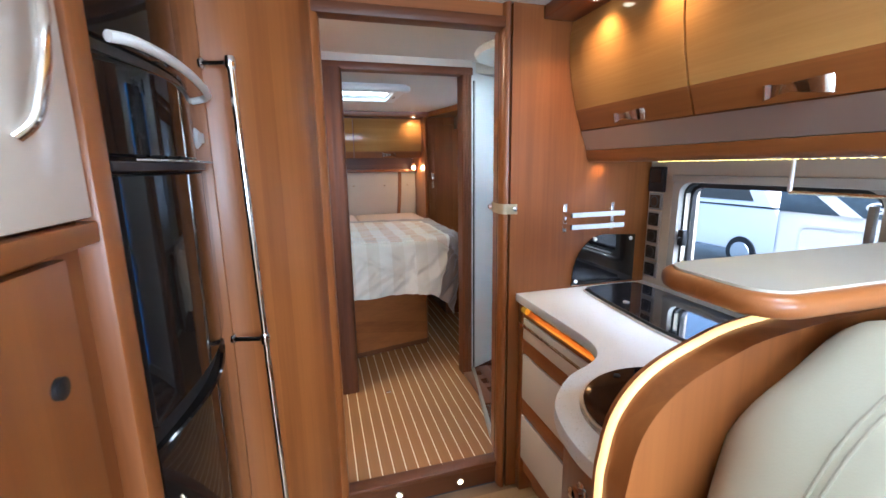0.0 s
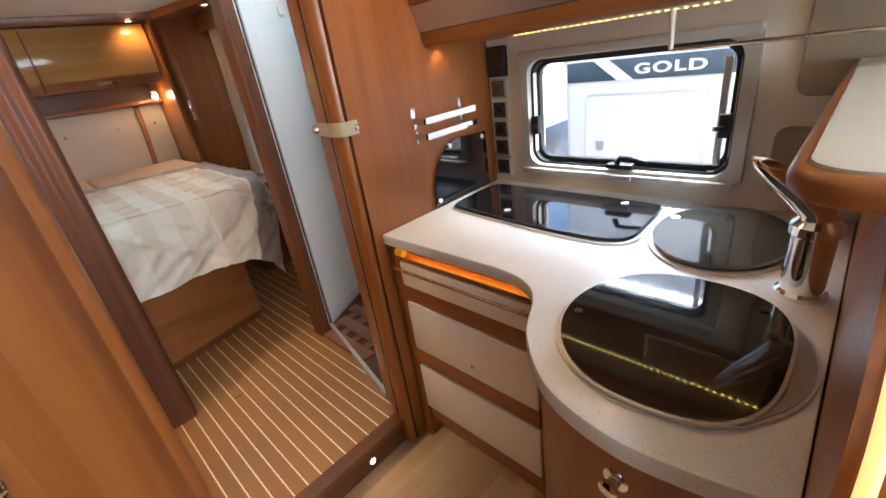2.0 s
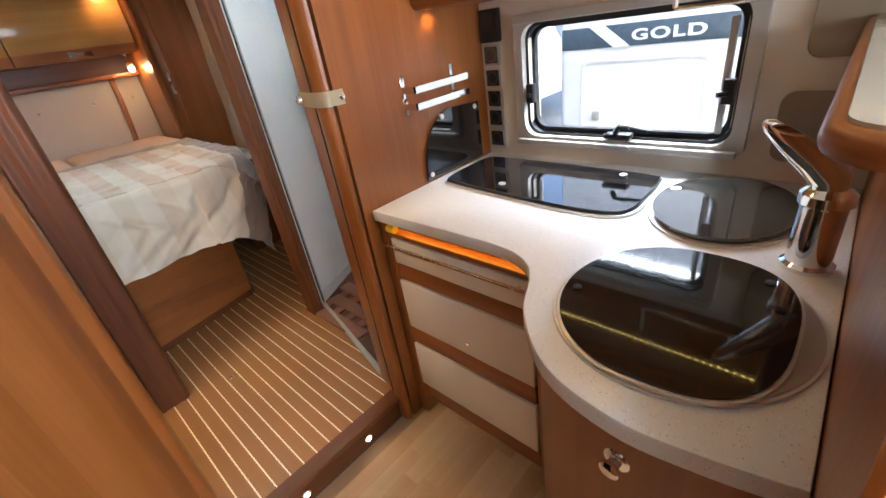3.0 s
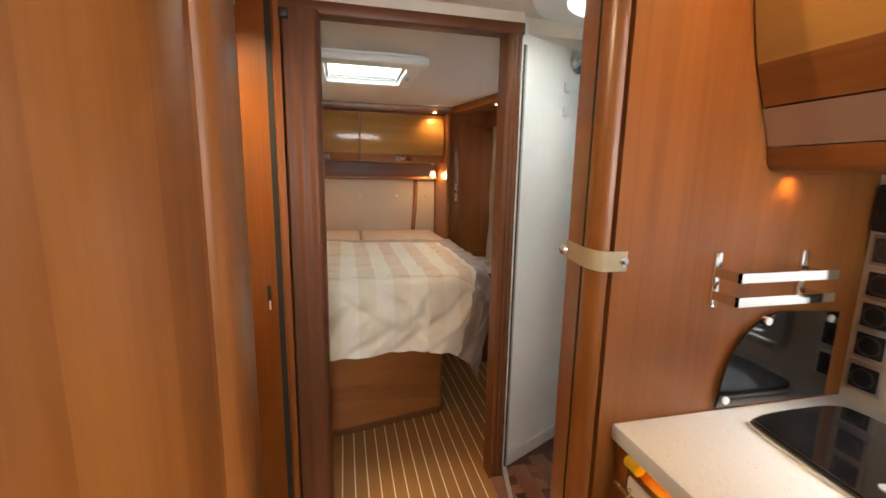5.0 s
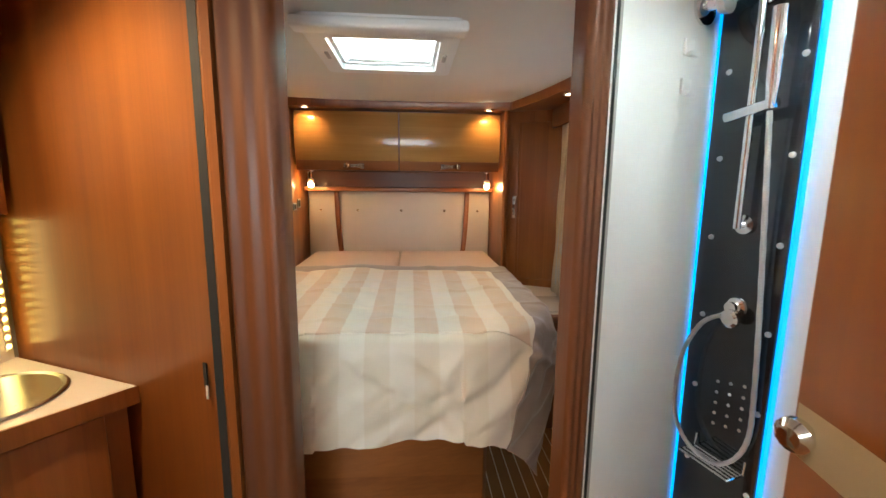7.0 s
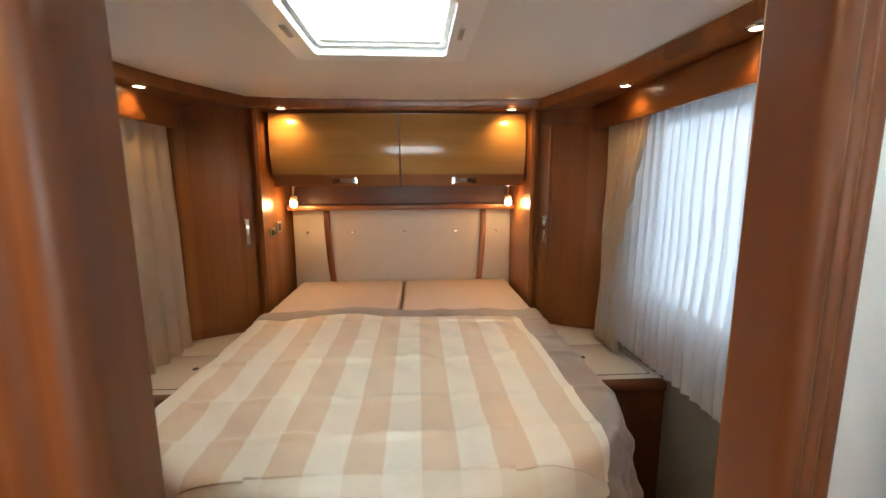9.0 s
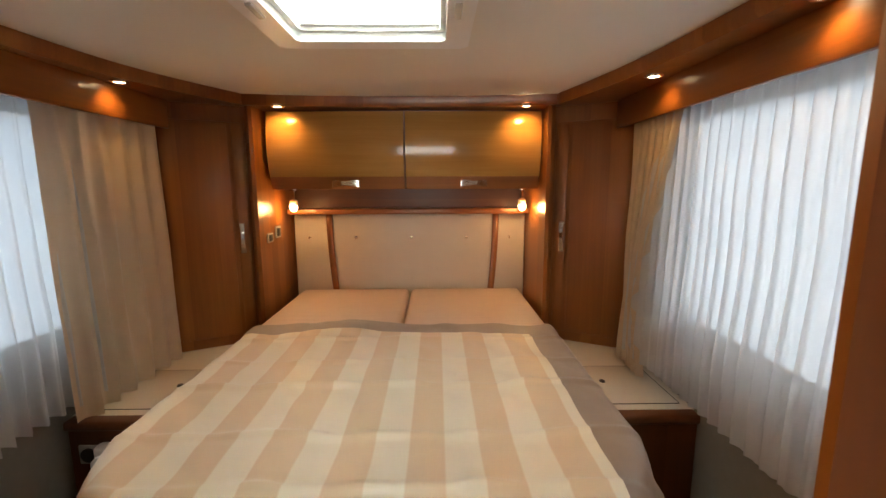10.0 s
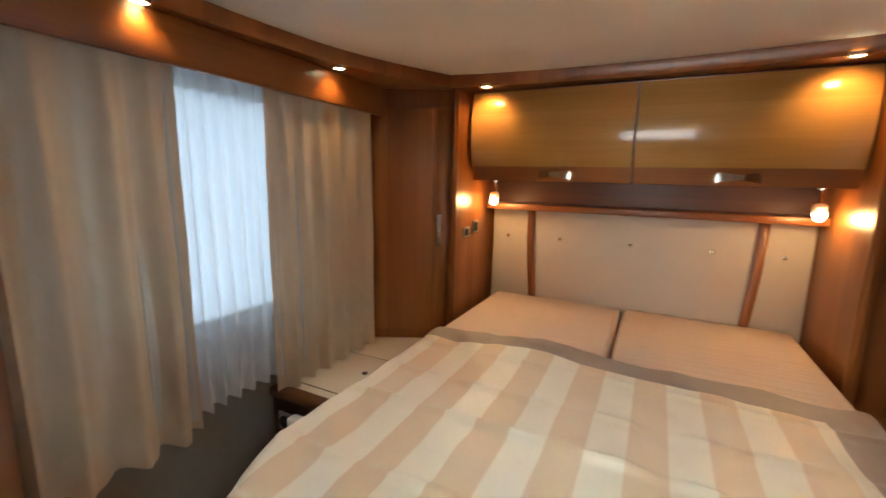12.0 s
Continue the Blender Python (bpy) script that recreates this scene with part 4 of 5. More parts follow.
# wardrobes
for s, name in ((1, "r"), (-1, "l")):
    cx = 0.305

    def mx(x):
        return cx + s * (x - cx)
    w = thing("wardrobe", "slanted pear wood wardrobe beside the bed head", "wardrobe", "wardrobes beside the bed", (mx(1.3), 4.7, 0.785))
    part("body", prism([(mx(1.078), 4.50), (mx(1.095), 4.49), (mx(1.115), 4.50), (mx(1.125), 4.54), (mx(1.52), 4.345), (mx(1.52), 5.05), (mx(1.078), 5.05)], 0.785 if s else 0, ZS - 0.001), WOOD, w)
    a, b = Vector((mx(1.135), 4.532)), Vector((mx(1.50), 4.352))
    d = (b - a).normalized()
    nrm = Vector((-d.y, d.x)) if s < 0 else Vector((d.y, -d.x))

    def slab(u0, u1, t, off=0.0):
        p, q = a + d * u0, a + d * u1
        return [tuple(p + nrm * off), tuple(q + nrm * off), tuple(q + nrm * (off + t)), tuple(p + nrm * (off + t))]
    L = (b - a).length
    dr = part("door", prism(slab(0.0, L, 0.014, 0.001), 0.84, 1.965, 2, 0.004), WOOD, w, "pear wood wardrobe door")
    part("stile", prism(slab(0.012, 0.065, 0.006, 0.0155), 0.85, 1.955, 2, 0.003), WOOD, dr)
    part("field", prism(slab(0.085, L - 0.02, 0.005, 0.0155), 0.85, 1.955, 2, 0.003), WOOD, dr)
    h = a + d * 0.046 + nrm * 0.020
    o = nrm * 0.026
    def grip(u, v):
        k = math.sin(math.pi * u)
        q = h + o * k + d * ((v - 0.5) * (0.016 + 0.012 * (1 - k)))
        return (q.x, q.y, 1.285 + 0.165 * u)
    part("handle", grid_sheet(14, 2, grip, 0.006), CHROME, dr, "flat bowed chrome handle", 60)

# side benches
for s in (1, -1):
    cx = 0.29

    def mx(x):
        return cx + s * (x - cx)
    be = thing("bedside_bench", "low storage bench with a cream top beside the bed", "bench", "benches beside the bed", (mx(1.3), 4.1, ZB))
    xs = sorted((mx(1.075), mx(1.498)))
    part("body", box(xs[0], xs[1], 3.765, 5.04, 0.078, 0.752), DARKWOOD, be)
    part("front_edge", box(xs[0], xs[1], 3.742, 3.80, 0.745, 0.782, 0.010, 3), DARKWOOD_X, be, "rounded wooden front edge")
    part("top", box(xs[0], xs[1], 3.79, 5.04, 0.752, 0.784, 0.003), CREAM, be, "cream laminate top")
    lx = sorted((mx(1.17), mx(1.46)))
    li = part("lid", box(lx[0], lx[1], 3.83, 4.16, 0.782, 0.787, 0.002), CREAM, be, "cream lid with a dark joint")
    part("joint", ring_prism(rounded(lx[0] - 0.004, lx[1] + 0.004, 3.826, 4.164, 0.004), rounded(lx[0], lx[1], 3.83, 4.16, 0.004), 0.784, 0.7855, 2), RUBBER, li)
    part("latch", turned([(0, 0), (0.013, 0), (0.013, 0.003), (0, 0.004)], (mx(1.225), 4.01, 0.787), 18), BLACK, li, "dark round latch")

# bed
SITE[0] = PLAIN
bed = thing("bed", "island bed with a pear wood base and striped mattress", "bed", at=(0.365, 3.8, ZB))
BB = [(0.15, 2.835), (0.226, 2.842), (0.735, 2.955), (0.752, 2.975), (0.78, 3.2), (0.92, 3.8), (0.92, 4.74), (-0.20, 4.74), (-0.20, 3.8), (-0.05, 3.0), (0.05, 2.86)]
part("base", prism(BB, ZB, 0.645), WOOD_X, bed)
part("skirting", prism([(x, y - 0.004) for x, y in BB[:4]] + [(0.74, 3.0), (0.2, 2.9)], ZB, ZB + 0.035), DARKWOOD_X, bed)
part("base_lock", turned([(0, 0), (0.011, 0), (0.011, 0.006), (0, 0.008)], (0.42, 2.884, 0.585), 16, (0.22, -1, 0)), BLACK, bed)


def mattress_material():
    m = mat("pink_beige_ribbed_mattress", (0.72, 0.585, 0.49), 0.7, 0, 0.04, 12, 0, 1)
    nt = m.node_tree
    tc = nt.nodes.new("ShaderNodeTexCoord")
    mp = nt.nodes.new("ShaderNodeMapping")
    mp.inputs["Scale"].default_value = (0.6, 30, 0.6)
    wv = nt.nodes.new("ShaderNodeTexNoise")
    wv.inputs["Scale"].default_value, wv.inputs["Distortion"].default_value = 1.6, 0.5
    nt.links.new(tc.outputs["Object"], mp.inputs[0])
    nt.links.new(mp.outputs[0], wv.inputs["Vector"])
    bp = nt.nodes.new("ShaderNodeBump")
    bp.inputs["Strength"].default_value, bp.inputs["Distance"].default_value = 0.6, 0.006
    nt.links.new(wv.outputs["Fac"], bp.inputs["Height"])
    nt.links.new(bp.outputs[0], nt.nodes["Principled BSDF"].inputs["Normal"])
    return m


MATTRESS = mattress_material()
BX0, BX1, BY0, RR = -0.295, 1.025, 2.79, 0.44
mp_ = [(BX1, 3.88), (BX0, 3.88)] + [(BX0 + RR - RR * math.cos(a), BY0 + RR - RR * math.sin(a)) for a in [math.pi / 2 * i / 8 for i in range(9)]] + [(BX1 - RR + RR * math.sin(a), BY0 + RR - RR * math.cos(a)) for a in [math.pi / 2 * i / 8 for i in range(9)]]
part("mattress", prism(mp_, 0.65, 0.925, 2, 0.03, 3), MATTRESS, bed, smooth=60)
part("slatted_frame", prism(inset(mp_[::-1], 0.05), 0.640, 0.653), DARKWOOD_X, bed)
for x0, x1 in ((BX0, 0.352), (0.365, BX1)):
    part("head_section", box(x0, x1, 3.885, 4.685, 0.70, 0.948, 0.024, 4), MATTRESS, bed, "pink beige ribbed head section", 60)

# bedspread, drawn as flat cloth laid over the rounded bed and hanging down its foot
def laid(X, Y):
    r = 0.42
    x0, x1, y0 = BX0 + 0.0, BX1 + 0.01, BY0 - 0.005
    qx = X - min(max(X, x0 + r), x1 - r)
    qy = Y - max(Y, y0 + r)
    n = math.hypot(qx, qy)
    top = 0.953 + 0.012 * noise.noise((X * 4, Y * 4, 0)) + 0.008 * noise.noise((X * 11 + Y * 5, Y * 7, 3)) + 0.0010 * noise.noise((X * 24, Y * 14, 5)) + 0.012 * math.exp(-((Y - 3.94) / 0.07) ** 2)
    for yc, h in ((3.40, 0.016), (3.58, 0.009), (3.80, 0.012), (3.14, 0.012), (2.95, 0.012)):
        top += h * math.exp(-((Y - yc - 0.012 * noise.noise((X * 6, yc, 1))) / 0.013) ** 2) * (0.6 + 0.8 * noise.noise((X * 9, yc, 8)))
    d = n - r
    if n < 1e-6 or d <= -0.035:
        return Vector((X, Y, top))
    ux, uy = qx / n, qy / n
    bx, by = X - ux * d, Y - uy * d
    if d < 0.03:
        k = (d + 0.035) / 0.065
        return Vector((bx + ux * (-0.035 + 0.045 * math.sin(k * 1.4)), by + uy * (-0.035 + 0.045 * math.sin(k * 1.4)), top - 0.04 * k * k))
    s = math.atan2(uy, ux) * 1.0 * 0.42 + (bx if abs(ux) < 0.02 else 0) + (by if abs(uy) < 0.02 else 0)
    fall = d - 0.03
    lean = s + fall * 0.9
    wave = min(fall, 0.17) * (0.03 * math.sin(lean * 11 + 1.6 * math.sin(lean * 5)) + 0.30 * noise.noise((lean * 4.5, fall * 2, 7)) + 0.14 * noise.noise((lean * 14, fall * 9, 2)))
    for c, k, h, w in ((0.10, 1.3, 0.020, 0.030), (0.34, 0.9, 0.024, 0.040), (0.52, -0.5, 0.016, 0.026), (0.62, 0.5, 0.022, 0.034), (0.74, 1.6, 0.014, 0.022), (0.22, -0.8, 0.012, 0.022)):
        wave += 1.1 * h * math.exp(-((s + 0.55 - c - k * fall - 0.03 * noise.noise((fall * 8, c * 9, 1))) / w) ** 2) * min(1, fall / 0.06) * max(0.15, 1 - 0.9 * fall / 0.36)
    out = 0.012 + fall * 0.10 + wave
    return Vector((bx + ux * out, by + uy * out, top - 0.04 - fall * (0.93 + 0.10 * noise.noise((s * 3.2, 0, 4)))))


CX0, CX1, CY0, CY1 = BX0 - 0.20, BX1 + 0.25, BY0 - 0.385, 3.97


def spread(keep, nu=170, nv=190):
    bm = bmesh.new()
    vs = {}

    def vert(i, j):
        if (i, j) not in vs:
            X, Y = CX0 + (CX1 - CX0) * i / nu, CY0 + (CY1 - CY0) * j / nv
            if j > nv - 24:
                Y += (j - nv + 24) / 24 * (0.035 * math.sin(X * 5.2 + 0.8) + 0.02 * math.sin(X * 11))
            vs[i, j] = bm.verts.new(laid(X, Y))
        return vs[i, j]
    for i in range(nu):
        for j in range(nv):
            X, Y = CX0 + (CX1 - CX0) * (i + 0.5) / nu, CY0 + (CY1 - CY0) * (j + 0.5) / nv
            if keep(X, Y):
                bm.faces.new((vert(i, j), vert(i + 1, j), vert(i + 1, j + 1), vert(i, j + 1)))
    bmesh.ops.recalc_face_normals(bm, faces=bm.faces)
    bmesh.ops.solidify(bm, geom=bm.faces[:], thickness=-0.006)
    return bm


def stripe_material(name="striped_satin_bedspread", plain=False):
    m = mat(name, (0.7, 0.6, 0.45), 0.32, 0, 0.05, 2, 0, 1, Sheen_Weight=0.25)
    nt = m.node_tree
    b = nt.nodes["Principled BSDF"]
    tc = nt.nodes.new("ShaderNodeTexCoord")
    sp = nt.nodes.new("ShaderNodeSeparateXYZ")
    nt.links.new(tc.outputs["Object"], sp.inputs[0])
    md = nt.nodes.new("ShaderNodeMath")
    md.operation = "MULTIPLY_ADD"
    md.inputs[1].default_value, md.inputs[2].default_value = 1 / 0.1697, 4.806
    nt.links.new(sp.outputs[0], md.inputs[0])
    fr_ = nt.nodes.new("ShaderNodeMath")
    fr_.operation = "FRACT"
    nt.links.new(md.outputs[0], fr_.inputs[0])
    ramp = nt.nodes.new("ShaderNodeValToRGB")
    ramp.color_ramp.interpolation = "LINEAR"
    el = ramp.color_ramp.elements
    el[0].position, el[0].color = 0.0, (0.84, 0.77, 0.63, 1)
    el[1].position, el[1].color = 0.47, (0.84, 0.77, 0.63, 1)
    for p, c in ((0.50, (0.78, 0.69, 0.53, 1) if plain else (0.74, 0.575, 0.40, 1)), (0.97, (0.79, 0.71, 0.55, 1) if plain else (0.74, 0.575, 0.395, 1)), (1.0, (0.84, 0.77, 0.63, 1))):
        e = el.new(p)
        e.color = c
    nt.links.new(fr_.outputs[0], ramp.inputs[0])
    nt.links.new(ramp.outputs[0], b.inputs["Base Color"])
    mp = nt.nodes.new("ShaderNodeMapping")
    mp.inputs["Scale"].default_value = (1.6, 75, 75)
    wv = nt.nodes.new("ShaderNodeTexNoise")
    wv.inputs["Scale"].default_value, wv.inputs["Distortion"].default_value, wv.inputs["Detail"].default_value = 1.4, 0.1, 2
    nt.links.new(tc.outputs["Object"], mp.inputs[0])
    nt.links.new(mp.outputs[0], wv.inputs["Vector"])
    bp = nt.nodes.new("ShaderNodeBump")
    bp.inputs["Strength"].default_value, bp.inputs["Distance"].default_value = 0.10, 0.003
    nt.links.new(wv.outputs["Fac"], bp.inputs["Height"])
    nt.links.new(bp.outputs[0], b.inputs["Normal"])
    return m


sprd = thing("bedspread", "cream and gold striped satin bedspread hanging over the foot", "bedspread", at=(0.365, 3.4, 0.93))
EDGE_OF = lambda X, Y: Y > 3.87 or X > 0.915
FOOT_OF = lambda X, Y: Y < BY0 + 0.02 + 0.012 * math.sin(X * 3)
part("cloth", spread(lambda X, Y: not EDGE_OF(X, Y) and not FOOT_OF(X, Y)), stripe_material(), sprd, smooth=80)
part("foot_panel", spread(lambda X, Y: not EDGE_OF(X, Y) and FOOT_OF(X, Y)), stripe_material("cream_ribbed_satin", True), sprd, "plain cream ribbed satin foot", 80)
part("border", spread(lambda X, Y: Y > 3.87 or X > 0.915), TAUPE, sprd, "taupe satin border", 80)

# headboard
SITE[0] = BEDROOM
hb = thing("headboard", "cream leather headboard with wooden strips and buttons", "headboard", at=(0.31, 5.0, 0.95))
part("panel", box(-0.45, 1.075, 4.972, 5.04, 0.75, 1.462, 0.012, 3), LEATHER_H, hb)
for x, s in ((-0.21, 1), (0.873, -1)):
    pts = [(x - s * 0.004 + s * 0.028 * ((z - 1.46) / 0.55) ** 2 * 1.2, z) for z in [0.90 + 0.56 * i / 10 for i in range(11)]]
    part("wood_strip", prism([(px - 0.020, z) for px, z in pts] + [(px + 0.020, z) for px, z in pts[::-1]], 4.955, 4.974, 1, 0.003, 1), WOOD, hb, "curved wooden strip", 50)
for x in (-0.35, -0.045, 0.32, 0.685, 0.97):
    part("button", turned([(0, 0), (0.011, 0), (0.009, 0.004), (0, 0.006)], (x, 4.972, 1.305), 14, (0, -1, 0)), BRASS, hb)
ns = thing("head_shelf", "pear wood shelf above the headboard with a dark niche", "shelf", at=(0.31, 4.9, 1.46))
part("board", box(-0.45, 1.075, 4.86, 5.04, 1.464, 1.498, 0.006), WOOD_X, ns)
part("niche_back", box(-0.45, 1.075, 5.02, 5.045, 1.498, 1.63), DARKWOOD_X, ns)

# cabinets over the bed
for x0, x1, hx in ((-0.44, 0.312, -0.02), (0.316, 1.07, 0.70)):
    c = thing("bed_wall_cabinet", "cabinet with a glossy light veneer flap over the bed", "cabinet", "cabinets over the bed", ((x0 + x1) / 2, 4.8, 1.62))
    part("body", prism([(4.61, 2.04), (4.665, 1.63), (5.04, 1.63), (5.04, 2.04)], x0, x1, 0), WOOD_X, c)
    part("door", prism([(4.604, 2.035), (4.592, 1.98), (4.585, 1.92), (4.584, 1.86), (4.588, 1.79), (4.598, 1.73), (4.610, 1.69), (4.63, 1.69), (4.61, 2.035)], x0 + 0.003, x1 - 0.003, 0), GLOSS_X, c, "glossy light veneer flap", 50)
    br = part("door_rail", prism([(4.612, 1.689), (4.632, 1.622), (4.65, 1.622), (4.63, 1.689)], x0 + 0.003, x1 - 0.003, 0), WOOD_X, c)
    part("handle", grid_sheet(12, 4, lambda u, v, hx=hx: (hx - 0.075 + 0.15 * u, 4.612 - 0.016 * math.sin(math.pi * u) - 0.003 * math.cos(3 * math.pi * (u - 0.5)) + 0.007 * v, 1.655 + (v - 0.5) * (0.018 + 0.026 * abs(2 * u - 1))), 0.004), CHROME, br, "curved chrome handle", 60)

# reading lamps
for x, s in ((-0.378, 1), (1.012, -1)):
    r = thing("reading_lamp", "small chrome reading lamp, switched on", "lamp", "reading lamps over the bed", (x, 4.80, 1.62))
    part("mount", turned([(0, 0), (0.026, 0), (0.026, -0.008), (0.012, -0.012), (0, -0.012)], (x, 4.80, 1.622), 20), CHROME, r)
    part("stem", tube([(x, 4.80, 1.612), (x, 4.795, 1.56)], 0.007, 10), CHROME, r)
    sh = part("shade", turned([(0.012, 0.035), (0.022, 0.03), (0.025, 0.0), (0.023, 0.0), (0.02, 0.028)], (x, 4.788, 1.525), 20, (0.1 * s, -0.35, 1)), mat("frosted_lamp_glass", (0.8, 0.7, 0.55), 0.3), r)
    part("bulb", turned([(0, -0.03), (0.017, -0.022), (0.024, 0), (0.018, 0.02), (0, 0.028)], (x, 4.782, 1.516), 18), BULB, sh)
    lamp("reading_light", "POINT", pose(*sited((x, 4.75, 1.505))), 0.5, WARM, 0.025)

# sockets on the wardrobe side
for y, z, hh in ((4.62, 1.352, 0.026), (4.735, 1.372, 0.034)):
    k = thing("wall_socket", "dark socket on the wardrobe side", "socket", "bedside sockets", (-0.468, y, z))
    part("frame", box(-0.468, -0.458, y - 0.036, y + 0.036, z - hh, z + hh, 0.004), GREY, k)
    part("insert", box(-0.460, -0.455, y - 0.024, y + 0.024, z - hh * 0.7, z + hh * 0.7, 0.003), BLACK, k)

# roof hatch of the bedroom
SITE[0] = PLAIN
ha = thing("window_roof_hatch", "white framed roof hatch with a frosted pane", "roof hatch", at=(0.345, 3.27, 1.96))
ha["kind"] = "structure"
part("frame", ring_prism(rounded(0.080, 0.615, 2.85, 3.45, 0.03), rounded(0.145, 0.55, 2.98, 3.39, 0.02), 1.966, 2.000, 2), WHITE, ha)
part("inner_frame", ring_prism(rounded(0.142, 0.553, 2.977, 3.393, 0.02), rounded(0.160, 0.535, 2.995, 3.375, 0.02), 1.99, 2.03, 2), WHITE, ha)
part("blind_cassette", box(0.06, 0.63, 2.83, 2.91, 1.952, 1.988, 0.012, 3), WHITE, ha)
part("pane", box(0.142, 0.553, 2.977, 3.393, 2.085, 2.089), HATCHPANE, ha)
part("lamp_dome", turned([(0.0, 0.0), (0.03, 0.002), (0.05, 0.012), (0.055, 0.02), (0, 0.02)], (0.347, 3.185, 2.060), 24), WHITE, ha)
part("cross_bar", tube([(0.165, 3.10, 2.03), (0.175, 3.155, 2.045), (0.22, 3.17, 2.052), (0.347, 3.17, 2.055), (0.475, 3.17, 2.052), (0.52, 3.155, 2.045), (0.53, 3.10, 2.03)], 0.009, 10), WHITE, ha, smooth=60)
for x in (0.175, 0.187):
    part("stay_wire", tube([(x - 0.008, 3.12, 2.03), (x, 3.21, 2.05), (x + 0.006, 3.28, 2.07)], 0.003, 6), STEEL, ha)
for x0, x1 in ((0.112, 0.128), (0.567, 0.583)):
    part("side_latch", box(x0, x1, 3.14, 3.22, 1.960, 1.968, 0.003), GREY, ha, "small grey hatch latch")
part("end_ledge", box(0.160, 0.535, 3.362, 3.376, 2.0, 2.02, 0.003), WHITE, ha)
SITE[0] = BEDROOM

# curtains
def curtain(name, label, y0, y1, x, z0, z1, folds, amp, material, side, tie=None, seed=0):
    c = thing(name, label, "curtain", at=(x, (y0 + y1) / 2, z0))

    def f(u, v):
        y, z = y0 + (y1 - y0) * u, z1 + (z0 - z1) * v
        k = 0.40 + 0.60 * min(1.0, v * 1.6) ** 0.8
        ph = u * folds * 2 * math.pi + 0.7 * math.sin(u * 9 + seed) + seed
        off = amp * k * (math.sin(ph) + 0.35 * math.sin(2.1 * ph + seed)) + 0.012 * noise.noise((u * 5, v * 3, seed))
        if tie is not None:
            yt, zt, squeeze = tie
            w = squeeze * (((z1 - z) / (z1 - zt)) ** 1.15 if z > zt else 1 - 0.45 * ((zt - z) / (zt - z0)) ** 0.7)
            y = y + (yt - y) * w
        return (x + off - side * 0.02 * v, y + 0.004 * math.cos(ph), z - (0.006 * math.sin(ph * 1.0) if v > 0.98 else 0))
    part("cloth", grid_sheet(max(40, folds * 14), 30, f), material, c, smooth=80)

    def band(u, v):
        p = f(u, v * 0.035)
        return (p[0] - side * (0.003 + 0.002 * math.sin(u * folds * 25)), p[1], p[2])
    part("heading", grid_sheet(max(60, folds * 24), 2, band), material, c, "gathered heading band", 80)
    return c


curtain("sheer_curtain", "white pleated sheer curtain in front of the window", 2.97, 4.20, 1.430, 0.86, 1.99, 22, 0.017, SHEER, 1, None, 1)
curtain("drape", "taupe satin curtain tied back beside the wardrobe", 3.88, 4.27, 1.420, 0.80, 1.99, 6, 0.015, DRAPE, 1, (4.20, 1.10, 0.78), 2)
curtain("sheer_curtain", "white pleated sheer curtain in front of the window", 3.25, 3.87, -0.872, 0.85, 1.99, 11, 0.017, SHEER, -1, None, 3)
curtain("drape", "taupe satin curtain hanging beside the wardrobe", 3.73, 4.33, -0.848, 0.786, 1.99, 6, 0.018, DRAPE, -1, None, 4)
curtain("drape", "taupe satin curtain hanging near the washroom wall", 2.98, 3.43, -0.848, 0.80, 1.99, 4, 0.030, DRAPE, -1, None, 5)

# side windows behind the curtains; panes made milky to spread the lamps' light
MILKY = cloth_thin("milky_diffuser_pane", (0.66, 0.73, 0.78), 0.75, 0.25)
SITE[0] = PLAIN
for name, x0, x1, y0, y1 in (("window_2", XR + 0.012, XR + 0.040, 2.80, 3.74), ("window_3", XL - 0.040, XL - 0.012, 2.88, 3.70)):
    w = thing(name, "pale caravan window behind the sheer curtain", "window", at=(x0, (y0 + y1) / 2, 1.05))
    w["kind"] = "structure"
    part("window_frame", ring_prism(rounded(y0, y1, 1.05, 1.84, 0.004), rounded(y0 + 0.03, y1 - 0.03, 1.08, 1.81, 0.05), x0, x1, 0), GREY, w)
    part("pane", box((x0 + x1) / 2 - 0.002, (x0 + x1) / 2 + 0.002, y0 + 0.02, y1 - 0.02, 1.07, 1.82), MILKY, w)

# ---- washroom and shower ----
SITE[0] = PLAIN
solid("wall_shower_back", prism([(0.897, 2.425), (0.925, 2.432), (1.334, 2.634), (1.334, 2.694), (0.895, 2.48)], ZB, ZC), WHITE, "white shower wall")
solid("wall_shower_side", prism([(1.334, 2.634), (1.405, 2.37), (1.405, 1.60), (1.449, 1.60), (1.449, 2.694), (1.334, 2.694)], ZB, ZC), WHITE, "white shower wall")
solid("wall_shower_front", box(0.79, 1.405, 1.601, 1.625, ZB, ZC), WHITE, "white shower front wall")
solid("wall_bedroom_front", prism([(0.895, 2.481), (1.334, 2.6945), (1.449, 2.6945), (1.449, 2.735), (1.32, 2.735), (0.87, 2.51)], ZB, ZC), WOOD, "wood wall behind the shower")
solid("wall_bedroom_corner", prism([(0.02, 2.472), (-0.27, 2.625), (XL, 2.845), (XL, 2.86), (-0.26, 2.645), (0.03, 2.49)], ZB, ZC), WOOD, "wood wall behind the washroom")
pf = thing("shower_profile", "white and black aluminium door profile of the shower", "profile", at=(0.90, 2.42, ZB))
part("white_strip", prism([(0.894, 2.418), (0.914, 2.414), (0.918, 2.426), (0.897, 2.430)], ZB, 1.955), WHITE, pf)
part("black_strip", prism([(0.916, 2.414), (0.923, 2.416), (0.925, 2.430), (0.919, 2.428)], ZB, 1.955), RUBBER, pf)
